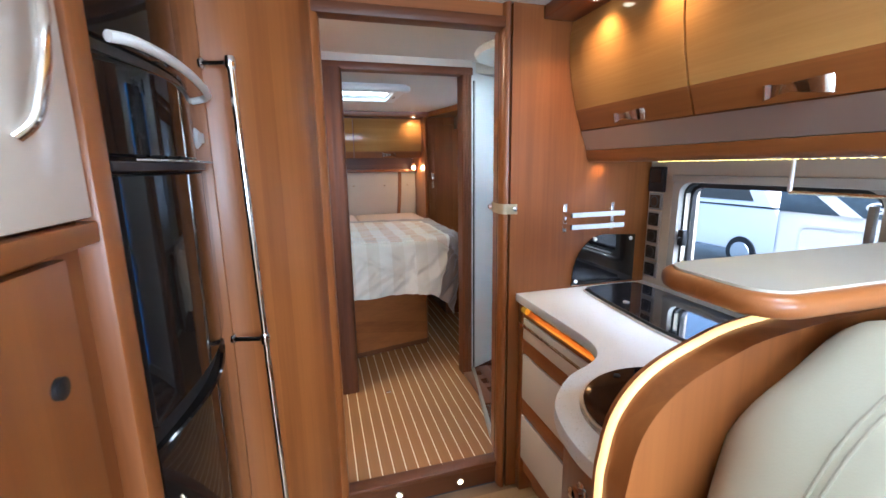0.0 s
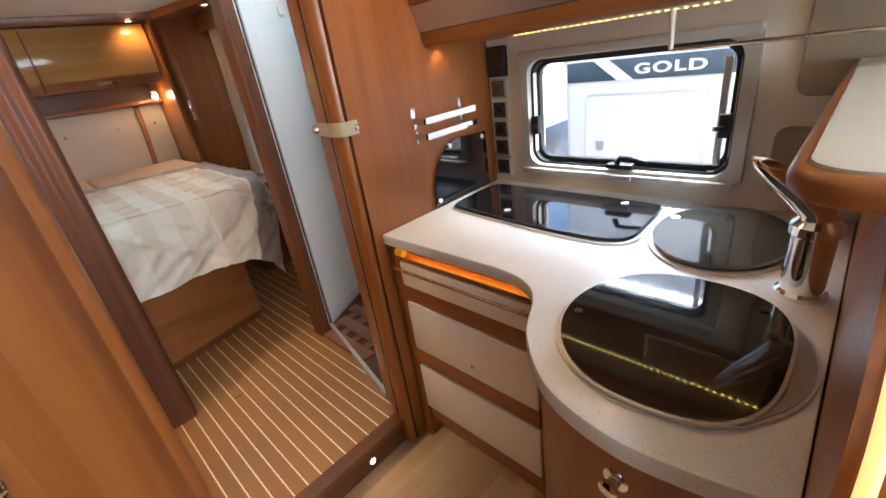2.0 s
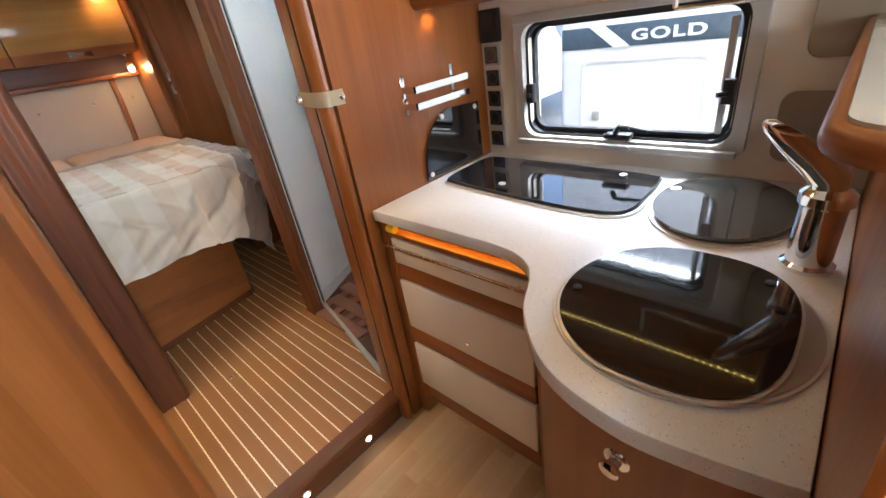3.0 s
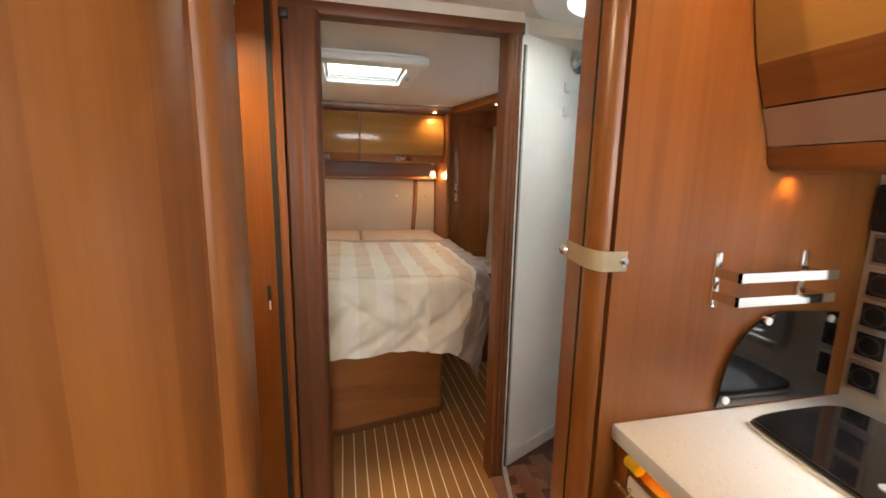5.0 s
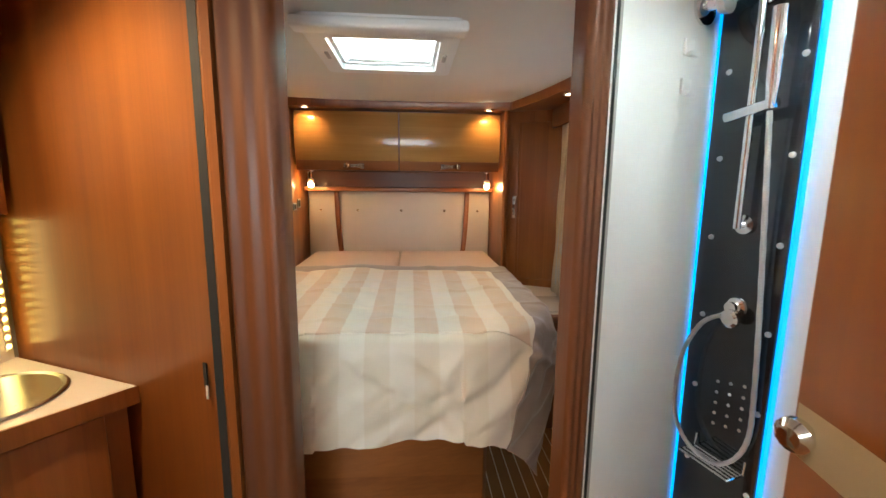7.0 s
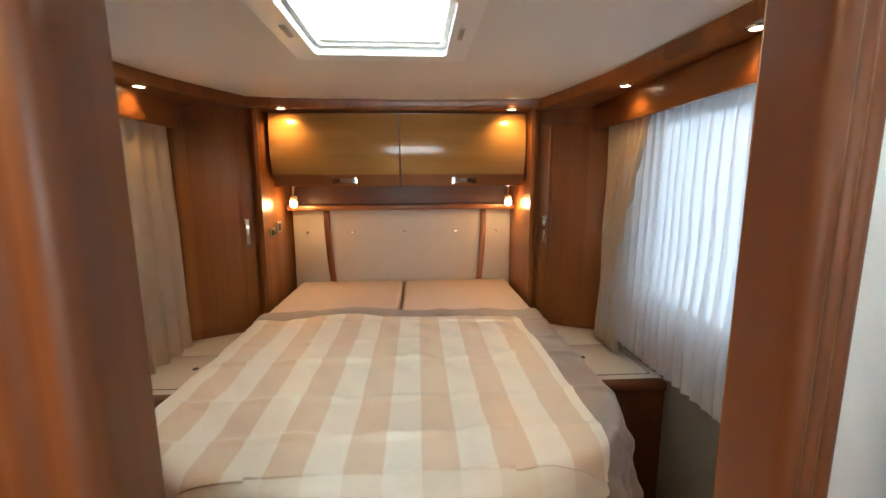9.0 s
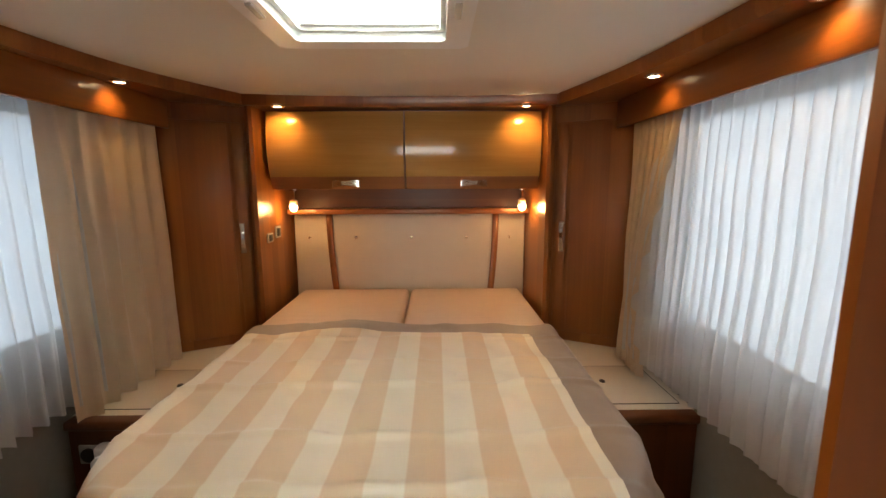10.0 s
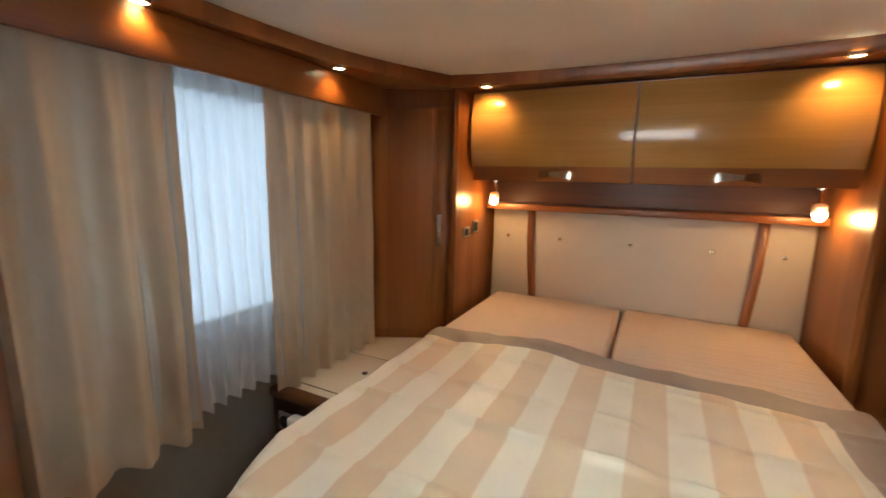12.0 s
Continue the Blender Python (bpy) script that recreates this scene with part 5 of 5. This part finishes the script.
part("end_strip", prism([(0.924, 2.417), (0.932, 2.42), (0.932, 2.434), (0.926, 2.431)], ZB, 1.955), GREY, pf)
for z in (1.60, 1.25, 0.90, 0.55):
    part("clip", box(0.893, 0.899, 2.410, 2.418, z - 0.012, z + 0.012, 0.001), STEEL, pf)
# tray, threshold and wooden grate
solid("shower_tray", prism([(0.765, 1.712), (0.90, 2.415), (1.33, 2.628), (1.402, 2.368), (1.403, 1.626), (0.79, 1.626)], ZB - 0.004, ZB + 0.012), mat("dark_wet_tray", (0.11, 0.055, 0.035), 0.25), "dark brown shower tray behind the threshold", "shower tray", "thing")
solid("shower_threshold", prism([(0.748, 1.715), (0.768, 1.712), (0.925, 2.410), (0.905, 2.415)], ZB, ZB + 0.028, 2, 0.003, 1), GREY, "grey aluminium shower threshold", "threshold", "thing")
gr = thing("shower_grate", "dark slotted wooden grate in the shower floor", "grate", at=(1.05, 2.0, ZB + 0.012))
GW = wood("wet_grate_wood", (0.12, 0.045, 0.02), (0.24, 0.10, 0.05), 1, 0.3)
for r in range(5):
    x0 = 0.83 + 0.115 * r
    part("slat", box(x0, x0 + 0.072, max(1.64, 1.66 + (r == 0) * 0.32), min(2.36 + 0.05 * r, 2.46), ZB + 0.013, ZB + 0.026, 0.003), GW, gr)
for r in range(4):
    for q in range(7):
        y0 = 1.72 + 0.105 * q
        if r > 0 or q > 2:
            part("bridge", box(0.902 + 0.115 * r, 0.945 + 0.115 * r, y0, y0 + 0.05, ZB + 0.013, ZB + 0.025), GW, gr)
solid("trim", prism([(0.93, 2.425), (1.326, 2.620), (1.326, 2.632), (0.925, 2.434)], ZB + 0.012, ZB + 0.075), WHITE, "white shower base strip", "trim")

# shower panel in the corner
A, B = Vector((1.333, 2.630)), Vector((1.403, 2.372))
dv = (B - A).normalized()
nv_ = Vector((dv.y, -dv.x))
if nv_.x > 0:
    nv_ = -nv_


def on_panel(s, z, off=0.0):
    """A place on the shower panel: s along it, z up, off towards the room."""
    p = A + dv * s + nv_ * off
    return (p.x, p.y, z)


W = (B - A).length
AX = (nv_.x, nv_.y, 0)


def panel_slab(s0, s1, z0, z1, o0, o1, bevel=0.0):
    q = [on_panel(s0, 0, o0), on_panel(s1, 0, o0), on_panel(s1, 0, o1), on_panel(s0, 0, o1)]
    return prism([(x, y) for x, y, _ in q], z0, z1, 2, bevel)


NAVY = mat("dark_blue_acrylic", (0.010, 0.016, 0.026), 0.08, 0, 0.1, 6, 0, 1, 0.6)
sp = thing("shower_column", "dark shower panel with blue glowing edges", "shower column", at=(1.33, 2.48, ZB + 0.03))
part("plate", panel_slab(0.012, W - 0.012, ZB + 0.05, 1.97, 0.002, 0.022, 0.003), NAVY, sp)
for s in (0.006, W - 0.006):
    part("led_edge", panel_slab(s - 0.0035, s + 0.0035, ZB + 0.05, 1.97, 0.002, 0.020), LEDBLUE, sp, "blue glowing light strip")
for z in (1.785, 1.55, 1.325, 1.09, 0.865, 0.62):
    for s in (0.050, W - 0.030):
        part("screw_cap", turned([(0, 0), (0.008, 0), (0.007, 0.005), (0, 0.007)], on_panel(s, z, 0.022), 14, AX), mat("polished_cap", (0.8, 0.8, 0.8), 0.3, 0.6), sp)
for i in range(5):
    for j in range(3):
        part("nozzle", turned([(0, 0), (0.005, 0), (0.004, 0.003), (0, 0.004)], on_panel(0.120 + 0.038 * j, 0.905 - 0.033 * i + 0.010 * j, 0.022), 10, AX), STEEL, sp)
rs = thing("shower_rail", "chrome hand shower on a sliding rail", "shower", at=on_panel(0.13, 1.3, 0.02))
part("rail", tube([on_panel(0.145, 1.36, 0.055), on_panel(0.145, 2.0, 0.055)], 0.010, 14), CHROME, rs)
for z in (1.37, 1.955):
    part("rail_disc", turned([(0, 0), (0.026, 0), (0.026, 0.010), (0.010, 0.014), (0.010, 0.034), (0, 0.034)], on_panel(0.145, z, 0.022), 22, AX), CHROME, rs)
part("slider", tube([on_panel(0.085, 1.655, 0.06), on_panel(0.215, 1.675, 0.070)], 0.014, 14), CHROME, rs)
part("hand_shower", tube([on_panel(0.205, 1.66, 0.075), on_panel(0.206, 1.72, 0.077), on_panel(0.208, 1.89, 0.085)], [0.010, 0.015, 0.016], 14), CHROME, rs)
hose = smooth_loop([on_panel(0.205, 1.655, 0.075), on_panel(0.212, 1.35, 0.05), on_panel(0.232, 0.95, 0.04), on_panel(0.228, 0.77, 0.04), on_panel(0.165, 0.675, 0.05), on_panel(0.07, 0.69, 0.06), on_panel(0.016, 0.78, 0.06), on_panel(0.024, 0.95, 0.06), on_panel(0.075, 1.07, 0.06), on_panel(0.130, 1.115, 0.05)], 10, False)
part("hose", tube(hose, [0.0072 if k % 2 else 0.0062 for k in range(len(hose))], 8), STEEL, rs, "ribbed metal shower hose")
va = thing("shower_mixer", "round chrome shower mixer valve", "tap", at=on_panel(0.125, 1.13, 0.02))
part("rosette", turned([(0, 0), (0.028, 0), (0.026, 0.006), (0.016, 0.010), (0.016, 0.03), (0, 0.032)], on_panel(0.148, 1.140, 0.022), 22, AX), CHROME, va)
part("knob", turned([(0, 0), (0.024, 0), (0.025, 0.014), (0.018, 0.020), (0, 0.021)], on_panel(0.158, 1.112, 0.05), 22, AX), CHROME, va)
wr = thing("wire_shelf", "small chrome wire shelf", "shelf", at=on_panel(0.12, 0.74, 0.03))
for o in (0.03, 0.045, 0.06, 0.075, 0.09):
    part("wire", tube([on_panel(0.075, 0.675, o), on_panel(0.225, 0.675, o)], 0.0025, 6), CHROME, wr)
part("bow", tube([on_panel(0.075, 0.715, 0.025), on_panel(0.075, 0.675, 0.03), on_panel(0.075, 0.675, 0.092), on_panel(0.225, 0.675, 0.092), on_panel(0.225, 0.675, 0.03), on_panel(0.225, 0.715, 0.025)], 0.003, 6), CHROME, wr)

# fittings on the white shower wall
C0, C1 = Vector((0.925, 2.431)), Vector((1.334, 2.633))
wd = (C1 - C0).normalized()
wn_ = Vector((wd.y, -wd.x))


def on_white(s, z, off=0.0):
    p = C0 + wd * s + wn_ * off
    return (p.x, p.y, z)


WX = (wn_.x, wn_.y, 0)
hd = thing("head_shower", "round chrome shower rose on a wall disc", "shower", at=on_white(0.30, 1.97))
part("disc", turned([(0, 0), (0.050, 0), (0.050, 0.008), (0.018, 0.016), (0.016, 0.04), (0, 0.042)], on_white(0.35, 1.955), 24, WX), CHROME, hd)
part("rose", turned([(0, 0), (0.030, 0), (0.034, 0.02), (0.020, 0.026), (0, 0.027)], on_white(0.36, 1.955, 0.04), 22, WX), STEEL, hd)
for z in (1.835, 1.735):
    hk = thing("wall_hook", "small white square wall hook", "hook", "hooks in the shower", on_white(0.29, z))
    p0, p1, p2, p3 = on_white(0.270, 0, 0), on_white(0.312, 0, 0), on_white(0.312, 0, 0.008), on_white(0.270, 0, 0.008)
    pl = part("plate", prism([(p[0], p[1]) for p in (p0, p1, p2, p3)], z - 0.018, z + 0.024, 2, 0.002), WHITE, hk)
    part("hook", prism([(p[0], p[1]) for p in (on_white(0.273, 0, 0.008), on_white(0.309, 0, 0.008), on_white(0.309, 0, 0.026), on_white(0.273, 0, 0.026))], z - 0.022, z - 0.010, 2, 0.002), WHITE, pl)
# shower ceiling dome
dm = thing("ceiling_dome", "white round rim of the shower roof dome", "roof light", at=(1.12, 2.1, 2.0))
part("rim", turned([(0.16, 0.06), (0.285, 0.06), (0.295, 0.045), (0.285, 0.025), (0.26, 0.015), (0.18, 0.02), (0.16, 0.05)], (1.12, 2.1, 2.0), 40, (0, 0, 1), True), WHITE, dm)
part("pane", turned([(0, 0.11), (0.15, 0.11), (0.15, 0.105), (0, 0.105)], (1.12, 2.1, 2.0), 40), HATCHPANE, dm)

# washbasin
vn = thing("vanity_unit", "pear wood vanity cabinet with a cream top", "vanity", at=(-0.6, 2.45, ZB))
VT = [(-0.300, 2.545), (XL + 0.002, 2.765), (XL + 0.002, 1.95), (-0.74, 1.97), (-0.516, 2.27)]
part("top", prism(VT, 0.893, 0.920, 2, 0.003, 1), CREAM, vn, "cream laminate top")
part("edge_band", prism([(x + 0.004, y - 0.004) for x, y in (VT[0], VT[4])] + [(-0.528, 2.262), (-0.306, 2.532)], 0.872, 0.9215), WOOD, vn)
part("body", prism([(-0.335, 2.545), (XL + 0.002, 2.755), (XL + 0.002, 1.98), (-0.745, 2.0), (-0.545, 2.285)], ZB, 0.892), WOOD, vn)
vd = part("door", prism([(-0.365, 2.498), (-0.55, 2.262), (-0.538, 2.252), (-0.353, 2.488)], ZB + 0.08, 0.865, 2, 0.003), WOOD, vn)
part("handle", tube([(-0.50, 2.300, 0.80), (-0.488, 2.290, 0.78), (-0.485, 2.287, 0.72), (-0.488, 2.290, 0.66), (-0.50, 2.300, 0.64)], 0.005, 8), CHROME, vd)
bs = thing("washbasin", "round steel washbasin set into the vanity top", "basin", at=(-0.62, 2.47, 0.92))
part("bowl", turned([(0.165, 0.002), (0.158, 0.006), (0.148, 0.002), (0.14, -0.012), (0.115, -0.02), (0.0, -0.022)], (-0.625, 2.475, 0.922), 40), mat("steel_basin", (0.52, 0.54, 0.58), 0.24, 1.0, 0.06, 20), bs)
part("waste", turned([(0, 0.0), (0.022, 0.0), (0.022, 0.002), (0, 0.003)], (-0.625, 2.475, 0.9005), 18), CHROME, bs)
wt = thing("basin_tap", "chrome single-lever basin tap", "tap", at=(-0.75, 2.62, 0.92))
part("body", turned([(0, 0), (0.026, 0), (0.024, 0.01), (0.022, 0.07), (0.026, 0.08), (0, 0.085)], (-0.745, 2.615, 0.92), 20), CHROME, wt)
part("lever", tube([(-0.745, 2.615, 0.995), (-0.735, 2.605, 1.03), (-0.715, 2.60, 1.07), (-0.70, 2.597, 1.085)], [0.018, 0.013, 0.010, 0.006], 10), CHROME, wt)
part("spout", tube([(-0.745, 2.615, 0.975), (-0.71, 2.58, 0.985), (-0.68, 2.545, 0.975)], [0.014, 0.013, 0.012], 10), CHROME, wt)
MIRROR = mat("mirror_glass", (0.88, 0.89, 0.88), 0.015, 1.0, 0.01)
mc = thing("mirror_cabinet", "mirror cabinet with a wooden side on the washroom wall", "cabinet", at=(-0.74, 2.3, 1.37))
part("body", box(XL + 0.002, -0.665, 1.75, 2.66, 1.375, 1.99, 0.003), WOOD, mc)
part("mirror_door", box(-0.664, -0.650, 1.75, 2.60, 1.365, 1.98, 0.003), MIRROR, mc, "mirrored door")
part("edge_profile", box(-0.6495, -0.640, 2.565, 2.605, 1.36, 1.985, 0.003), WHITE, mc, "white edge profile of the mirror door")
bk = thing("backsplash", "cream backsplash behind the washbasin", "panel", at=(XL, 2.4, 0.92))
part("board", box(XL + 0.001, XL + 0.010, 1.95, 2.75, 0.922, 1.36), CREAM, bk)
ls = thing("led_strip", "strip of small yellow lights beside the washbasin", "lamp", at=(XL + 0.02, 2.735, 0.95))
part("tape", box(XL + 0.011, XL + 0.014, 2.726, 2.740, 0.95, 1.36), CREAM, ls)
for q in range(14):
    part("led", turned([(0, 0), (0.008, 0), (0.006, 0.004), (0, 0.005)], (XL + 0.014, 2.733, 0.965 + 0.029 * q), 10, (1, 0, 0)), LEDYEL, ls)
lamp("led_strip_light", "AREA", look((XL + 0.03, 2.70, 1.15), (0, 2.5, 1.1)), 0.03, (1.0, 0.7, 0.25), 0.02, 0.4)
downlight(-0.38, 2.18, ZC - 0.001, "washroom downlights", 11.0, (-0.28, 2.45, 0.8), (1.0, 0.70, 0.40))
# second fitting is added out of sight to brighten the folding door and jamb
downlight(-0.32, 1.86, ZC - 0.001, "washroom downlights", 8.5, (0.73, 1.62, 1.3), (1.0, 0.70, 0.40))

# ---- the view outside the kitchen window ----
solid("ground", box(-60, 60, -60, 60, -0.75, -0.62), mat("wet_asphalt", (0.055, 0.058, 0.062), 0.35, 0, 0.3, 1.5, 0.4, 60), "grey asphalt parking ground", "ground")
VANWHITE = mat("white_vehicle_paint", (0.80, 0.80, 0.80), 0.25, 0, 0.02, 2, 0, 1, 0.5)
BANDMAT = mat("dark_blue_vehicle_band", (0.07, 0.10, 0.13), 0.3, 0, 0.5, 60)
mh = thing("motorhome", "white motorhome parked outside with a dark lettered band", "motorhome", at=(3.9, 1.0, -0.62))
part("body", box(2.90, 4.95, -3.2, 2.02, -0.28, 2.25, 0.05, 4), VANWHITE, mh)
part("band", box(2.892, 2.902, -1.4, 1.99, 1.150, 1.275, 0.002), BANDMAT, mh, "dark blue band")
part("slash", prism([(1.80, 1.275), (1.70, 1.275), (1.54, 1.150), (1.64, 1.150)], 2.886, 2.893, 0), VANWHITE, mh)
fl = part("service_flap", ring_prism(rounded(1.10, 1.86, 0.36, 1.08, 0.05), rounded(1.115, 1.845, 0.375, 1.065, 0.045), 2.893, 2.902, 0), mat("grey_joint", (0.62, 0.62, 0.62), 0.5), mh, "outlined service flap")
part("flap_lock", box(2.888, 2.90, 1.72, 1.77, 0.70, 0.76, 0.004), GREY, mh)
for y in (-2.2, 1.35):
    w2 = part("wheel", turned([(0, 0), (0.32, 0), (0.34, 0.03), (0.34, 0.2), (0.30, 0.22), (0, 0.22)], (2.94, y, -0.28), 28, (1, 0, 0)), BLACK, mh, "black tyre")
    part("rim", turned([(0, 0), (0.20, 0), (0.19, -0.012), (0.06, -0.02), (0, -0.02)], (2.938, y, -0.28), 24, (1, 0, 0)), STEEL, w2)
txt = bpy.data.curves.new("lettering", "FONT")
txt.body, txt.size, txt.extrude, txt.space_character = "GOLD", 0.082, 0.002, 1.15
txt.offset = 0.0025
to = new("lettering", txt)
to.matrix_world = Matrix.Translation((2.889, 1.535, 1.175)) @ Matrix(((0, 0, -1, 0), (-1, 0, 0, 0), (0, 1, 0, 0), (0, 0, 0, 1)))
dg = bpy.context.evaluated_depsgraph_get()
lm = bpy.data.meshes.new_from_object(to.evaluated_get(dg))
bpy.data.objects.remove(to)
lo_ = new("lettering", lm)
lm.transform(Matrix.Translation((2.889, 1.535, 1.182)) @ Matrix(((0, 0, -1, 0), (-1.62, 0, 0, 0), (0, 1, 0, 0), (0, 0, 0, 1))))
lm.materials.clear()
lm.materials.append(VANWHITE)
lo_.parent = mh
lo_.matrix_parent_inverse = Matrix.Translation(-BASE[mh.name])
tagged(lo_, "white block letters")
TAILRED = mat("red_tail_lamp", (0.45, 0.03, 0.03), 0.2)
for yc, x0 in ((7.5, 8.0), (12.6, 9.0)):
    car = thing("parked_car", "white car parked across the wet asphalt", "car", "parked vehicles", (x0 + 0.9, yc, -0.62))
    part("body", prism([(yc - 2.05, -0.30), (yc - 2.10, 0.30), (yc - 1.85, 0.62), (yc - 1.55, 1.12), (yc - 1.2, 1.22), (yc + 0.9, 1.20), (yc + 1.35, 0.66), (yc + 2.1, 0.48), (yc + 2.15, -0.30)], x0, x0 + 1.8, 0, 0.06, 3), VANWHITE, car, smooth=50)
    part("side_window", prism([(yc - 1.45, 0.72), (yc - 1.25, 1.08), (yc + 0.75, 1.08), (yc + 1.05, 0.72)], x0 - 0.012, x0 + 0.004, 0), SMOKE, car, "dark side glass")
    part("trim_line", box(x0 - 0.010, x0 + 0.004, yc - 1.95, yc + 1.9, 0.60, 0.63), BLACK, car)
    part("tail_lamp", box(x0 - 0.010, x0 + 0.12, yc - 2.11, yc - 1.98, 0.24, 0.40, 0.01), TAILRED, car, "red tail lamp")
    for yy in (yc - 1.30, yc + 1.35):
        w2 = part("wheel", turned([(0, 0), (0.30, 0), (0.32, 0.03), (0.32, 0.18), (0, 0.2)], (x0 - 0.02, yy, -0.30), 24, (1, 0, 0)), BLACK, car, "black tyre")
        part("rim", turned([(0, 0), (0.20, 0), (0.19, -0.012), (0.06, -0.02), (0, -0.02)], (x0 - 0.022, yy, -0.30), 24, (1, 0, 0)), STEEL, w2)

# ---- floor pieces ----
floor_raised = bpy.data.objects["floor_raised"]
floor = bpy.data.objects["floor"]


def pieces(parent, name, bm, material, places):
    """Alike pieces that share one mesh, each an object of its own under the floor."""
    me = bpy.data.meshes.new(name)
    bm.to_mesh(me)
    bm.free()
    me.materials.append(material)
    for m in places:
        o = new(name, me)
        o.parent = parent
        o.matrix_basis = m


PW = 0.0545
spots = []
for k in range(-15, 25):
    x = 0.035 + k * PW
    y0 = 1.612
    spots.append(pose(x, y0, ZB - 0.003))
pieces(floor_raised, "plank", box(0, PW - 0.0055, 0, 3.17, -0.001, 0.0012), DECK, spots)
rnd = random.Random(4)
spots = []
for r in range(18):
    y = 0.32 + 0.07 * r
    if y > 1.50:
        break
    x = -0.3 - 0.3 * rnd.random()
    while x < 1.0:
        spots.append(pose(x, y, -0.004))
        x += 0.302
pieces(floor, "plank", box(0, 0.3015, 0, 0.0696, 0.0, 0.004), OAK, spots)
la = thing("floor_latch", "small chrome floor hatch catch", "latch", at=(0.33, 2.305, ZB + 0.002))
part("plate", box(0.315, 0.345, 2.297, 2.313, ZB + 0.002, ZB + 0.006, 0.001), CHROME, la)
part("pin", turned([(0, 0), (0.005, 0), (0.004, 0.006), (0, 0.007)], (0.337, 2.305, ZB + 0.006), 12), CHROME, la)

# small fittings
db = thing("door_bolt", "white capped grey bolt on the washroom door edge", "bolt", at=(0.0, 1.72, 0.97))
part("rod", tube([(0.0, 1.72, 0.94), (0.0, 1.72, 1.15)], 0.007, 10), GREY, db)
part("cap", turned([(0, -0.012), (0.012, -0.012), (0.014, 0.0), (0.012, 0.012), (0, 0.015)], (0.0, 1.72, 1.16), 16), WHITE, db)
part("mount", box(-0.02, 0.012, 1.691, 1.725, 0.95, 0.98, 0.004), GREY, db)
sl = thing("strike_plate", "small dark latch slot in the washroom wall", "latch", at=(-0.05, 2.39, 1.02))
part("slot", prism([(-0.042, 2.391), (-0.052, 2.397), (-0.050, 2.400), (-0.040, 2.394)], 0.985, 1.045), RUBBER, sl)
part("tab", prism([(-0.041, 2.389), (-0.047, 2.393), (-0.046, 2.396), (-0.040, 2.392)], 0.955, 0.99), WHITE, sl)
vv = thing("drain_valve", "white plastic drain valve on the bench front", "valve", at=(-0.60, 3.50, 0.60))
part("socket", turned([(0, 0), (0.03, 0), (0.03, 0.02), (0.018, 0.024), (0, 0.024)], (-0.64, 3.532, 0.66), 18, (0, -1, 0)), BLACK, vv)
part("elbow", tube([(-0.575, 3.535, 0.665), (-0.575, 3.49, 0.665), (-0.575, 3.475, 0.645), (-0.575, 3.472, 0.60)], [0.022, 0.024, 0.022, 0.018], 14), WHITE, vv)
part("collar", turned([(0, -0.012), (0.030, -0.012), (0.030, 0.012), (0, 0.012)], (-0.575, 3.50, 0.665), 16, (0, 1, 0)), WHITE, vv)

# fittings on the front of the bench
SITE[0] = PLAIN
VX, VZ = -0.70, 0.646
vt = thing("air_outlet", "round black air outlet with a pale rim in the bench front", "vent", at=(VX, 3.533, VZ))
part("plate", box(VX - 0.035, VX + 0.035, 3.525, 3.533, VZ - 0.035, VZ + 0.035, 0.003), GREY, vt)
part("grille", turned([(0, 0), (0.026, 0), (0.026, 0.006), (0.020, 0.008), (0, 0.004)], (VX, 3.525, VZ), 20, (0, -1, 0)), BLACK, vt)
vh = thing("valve_housing", "small white plastic valve housing on the bench front", "valve", at=(VX + 0.075, 3.533, VZ))
part("body", box(VX + 0.042, VX + 0.128, 3.487, 3.533, VZ - 0.03, VZ + 0.05, 0.014, 3), WHITE, vh)
part("cap", turned([(0, 0), (0.036, 0), (0.034, 0.012), (0.020, 0.020), (0, 0.022)], (VX + 0.075, 3.489, VZ - 0.012), 22, (0, -1, 0)), WHITE, vh)
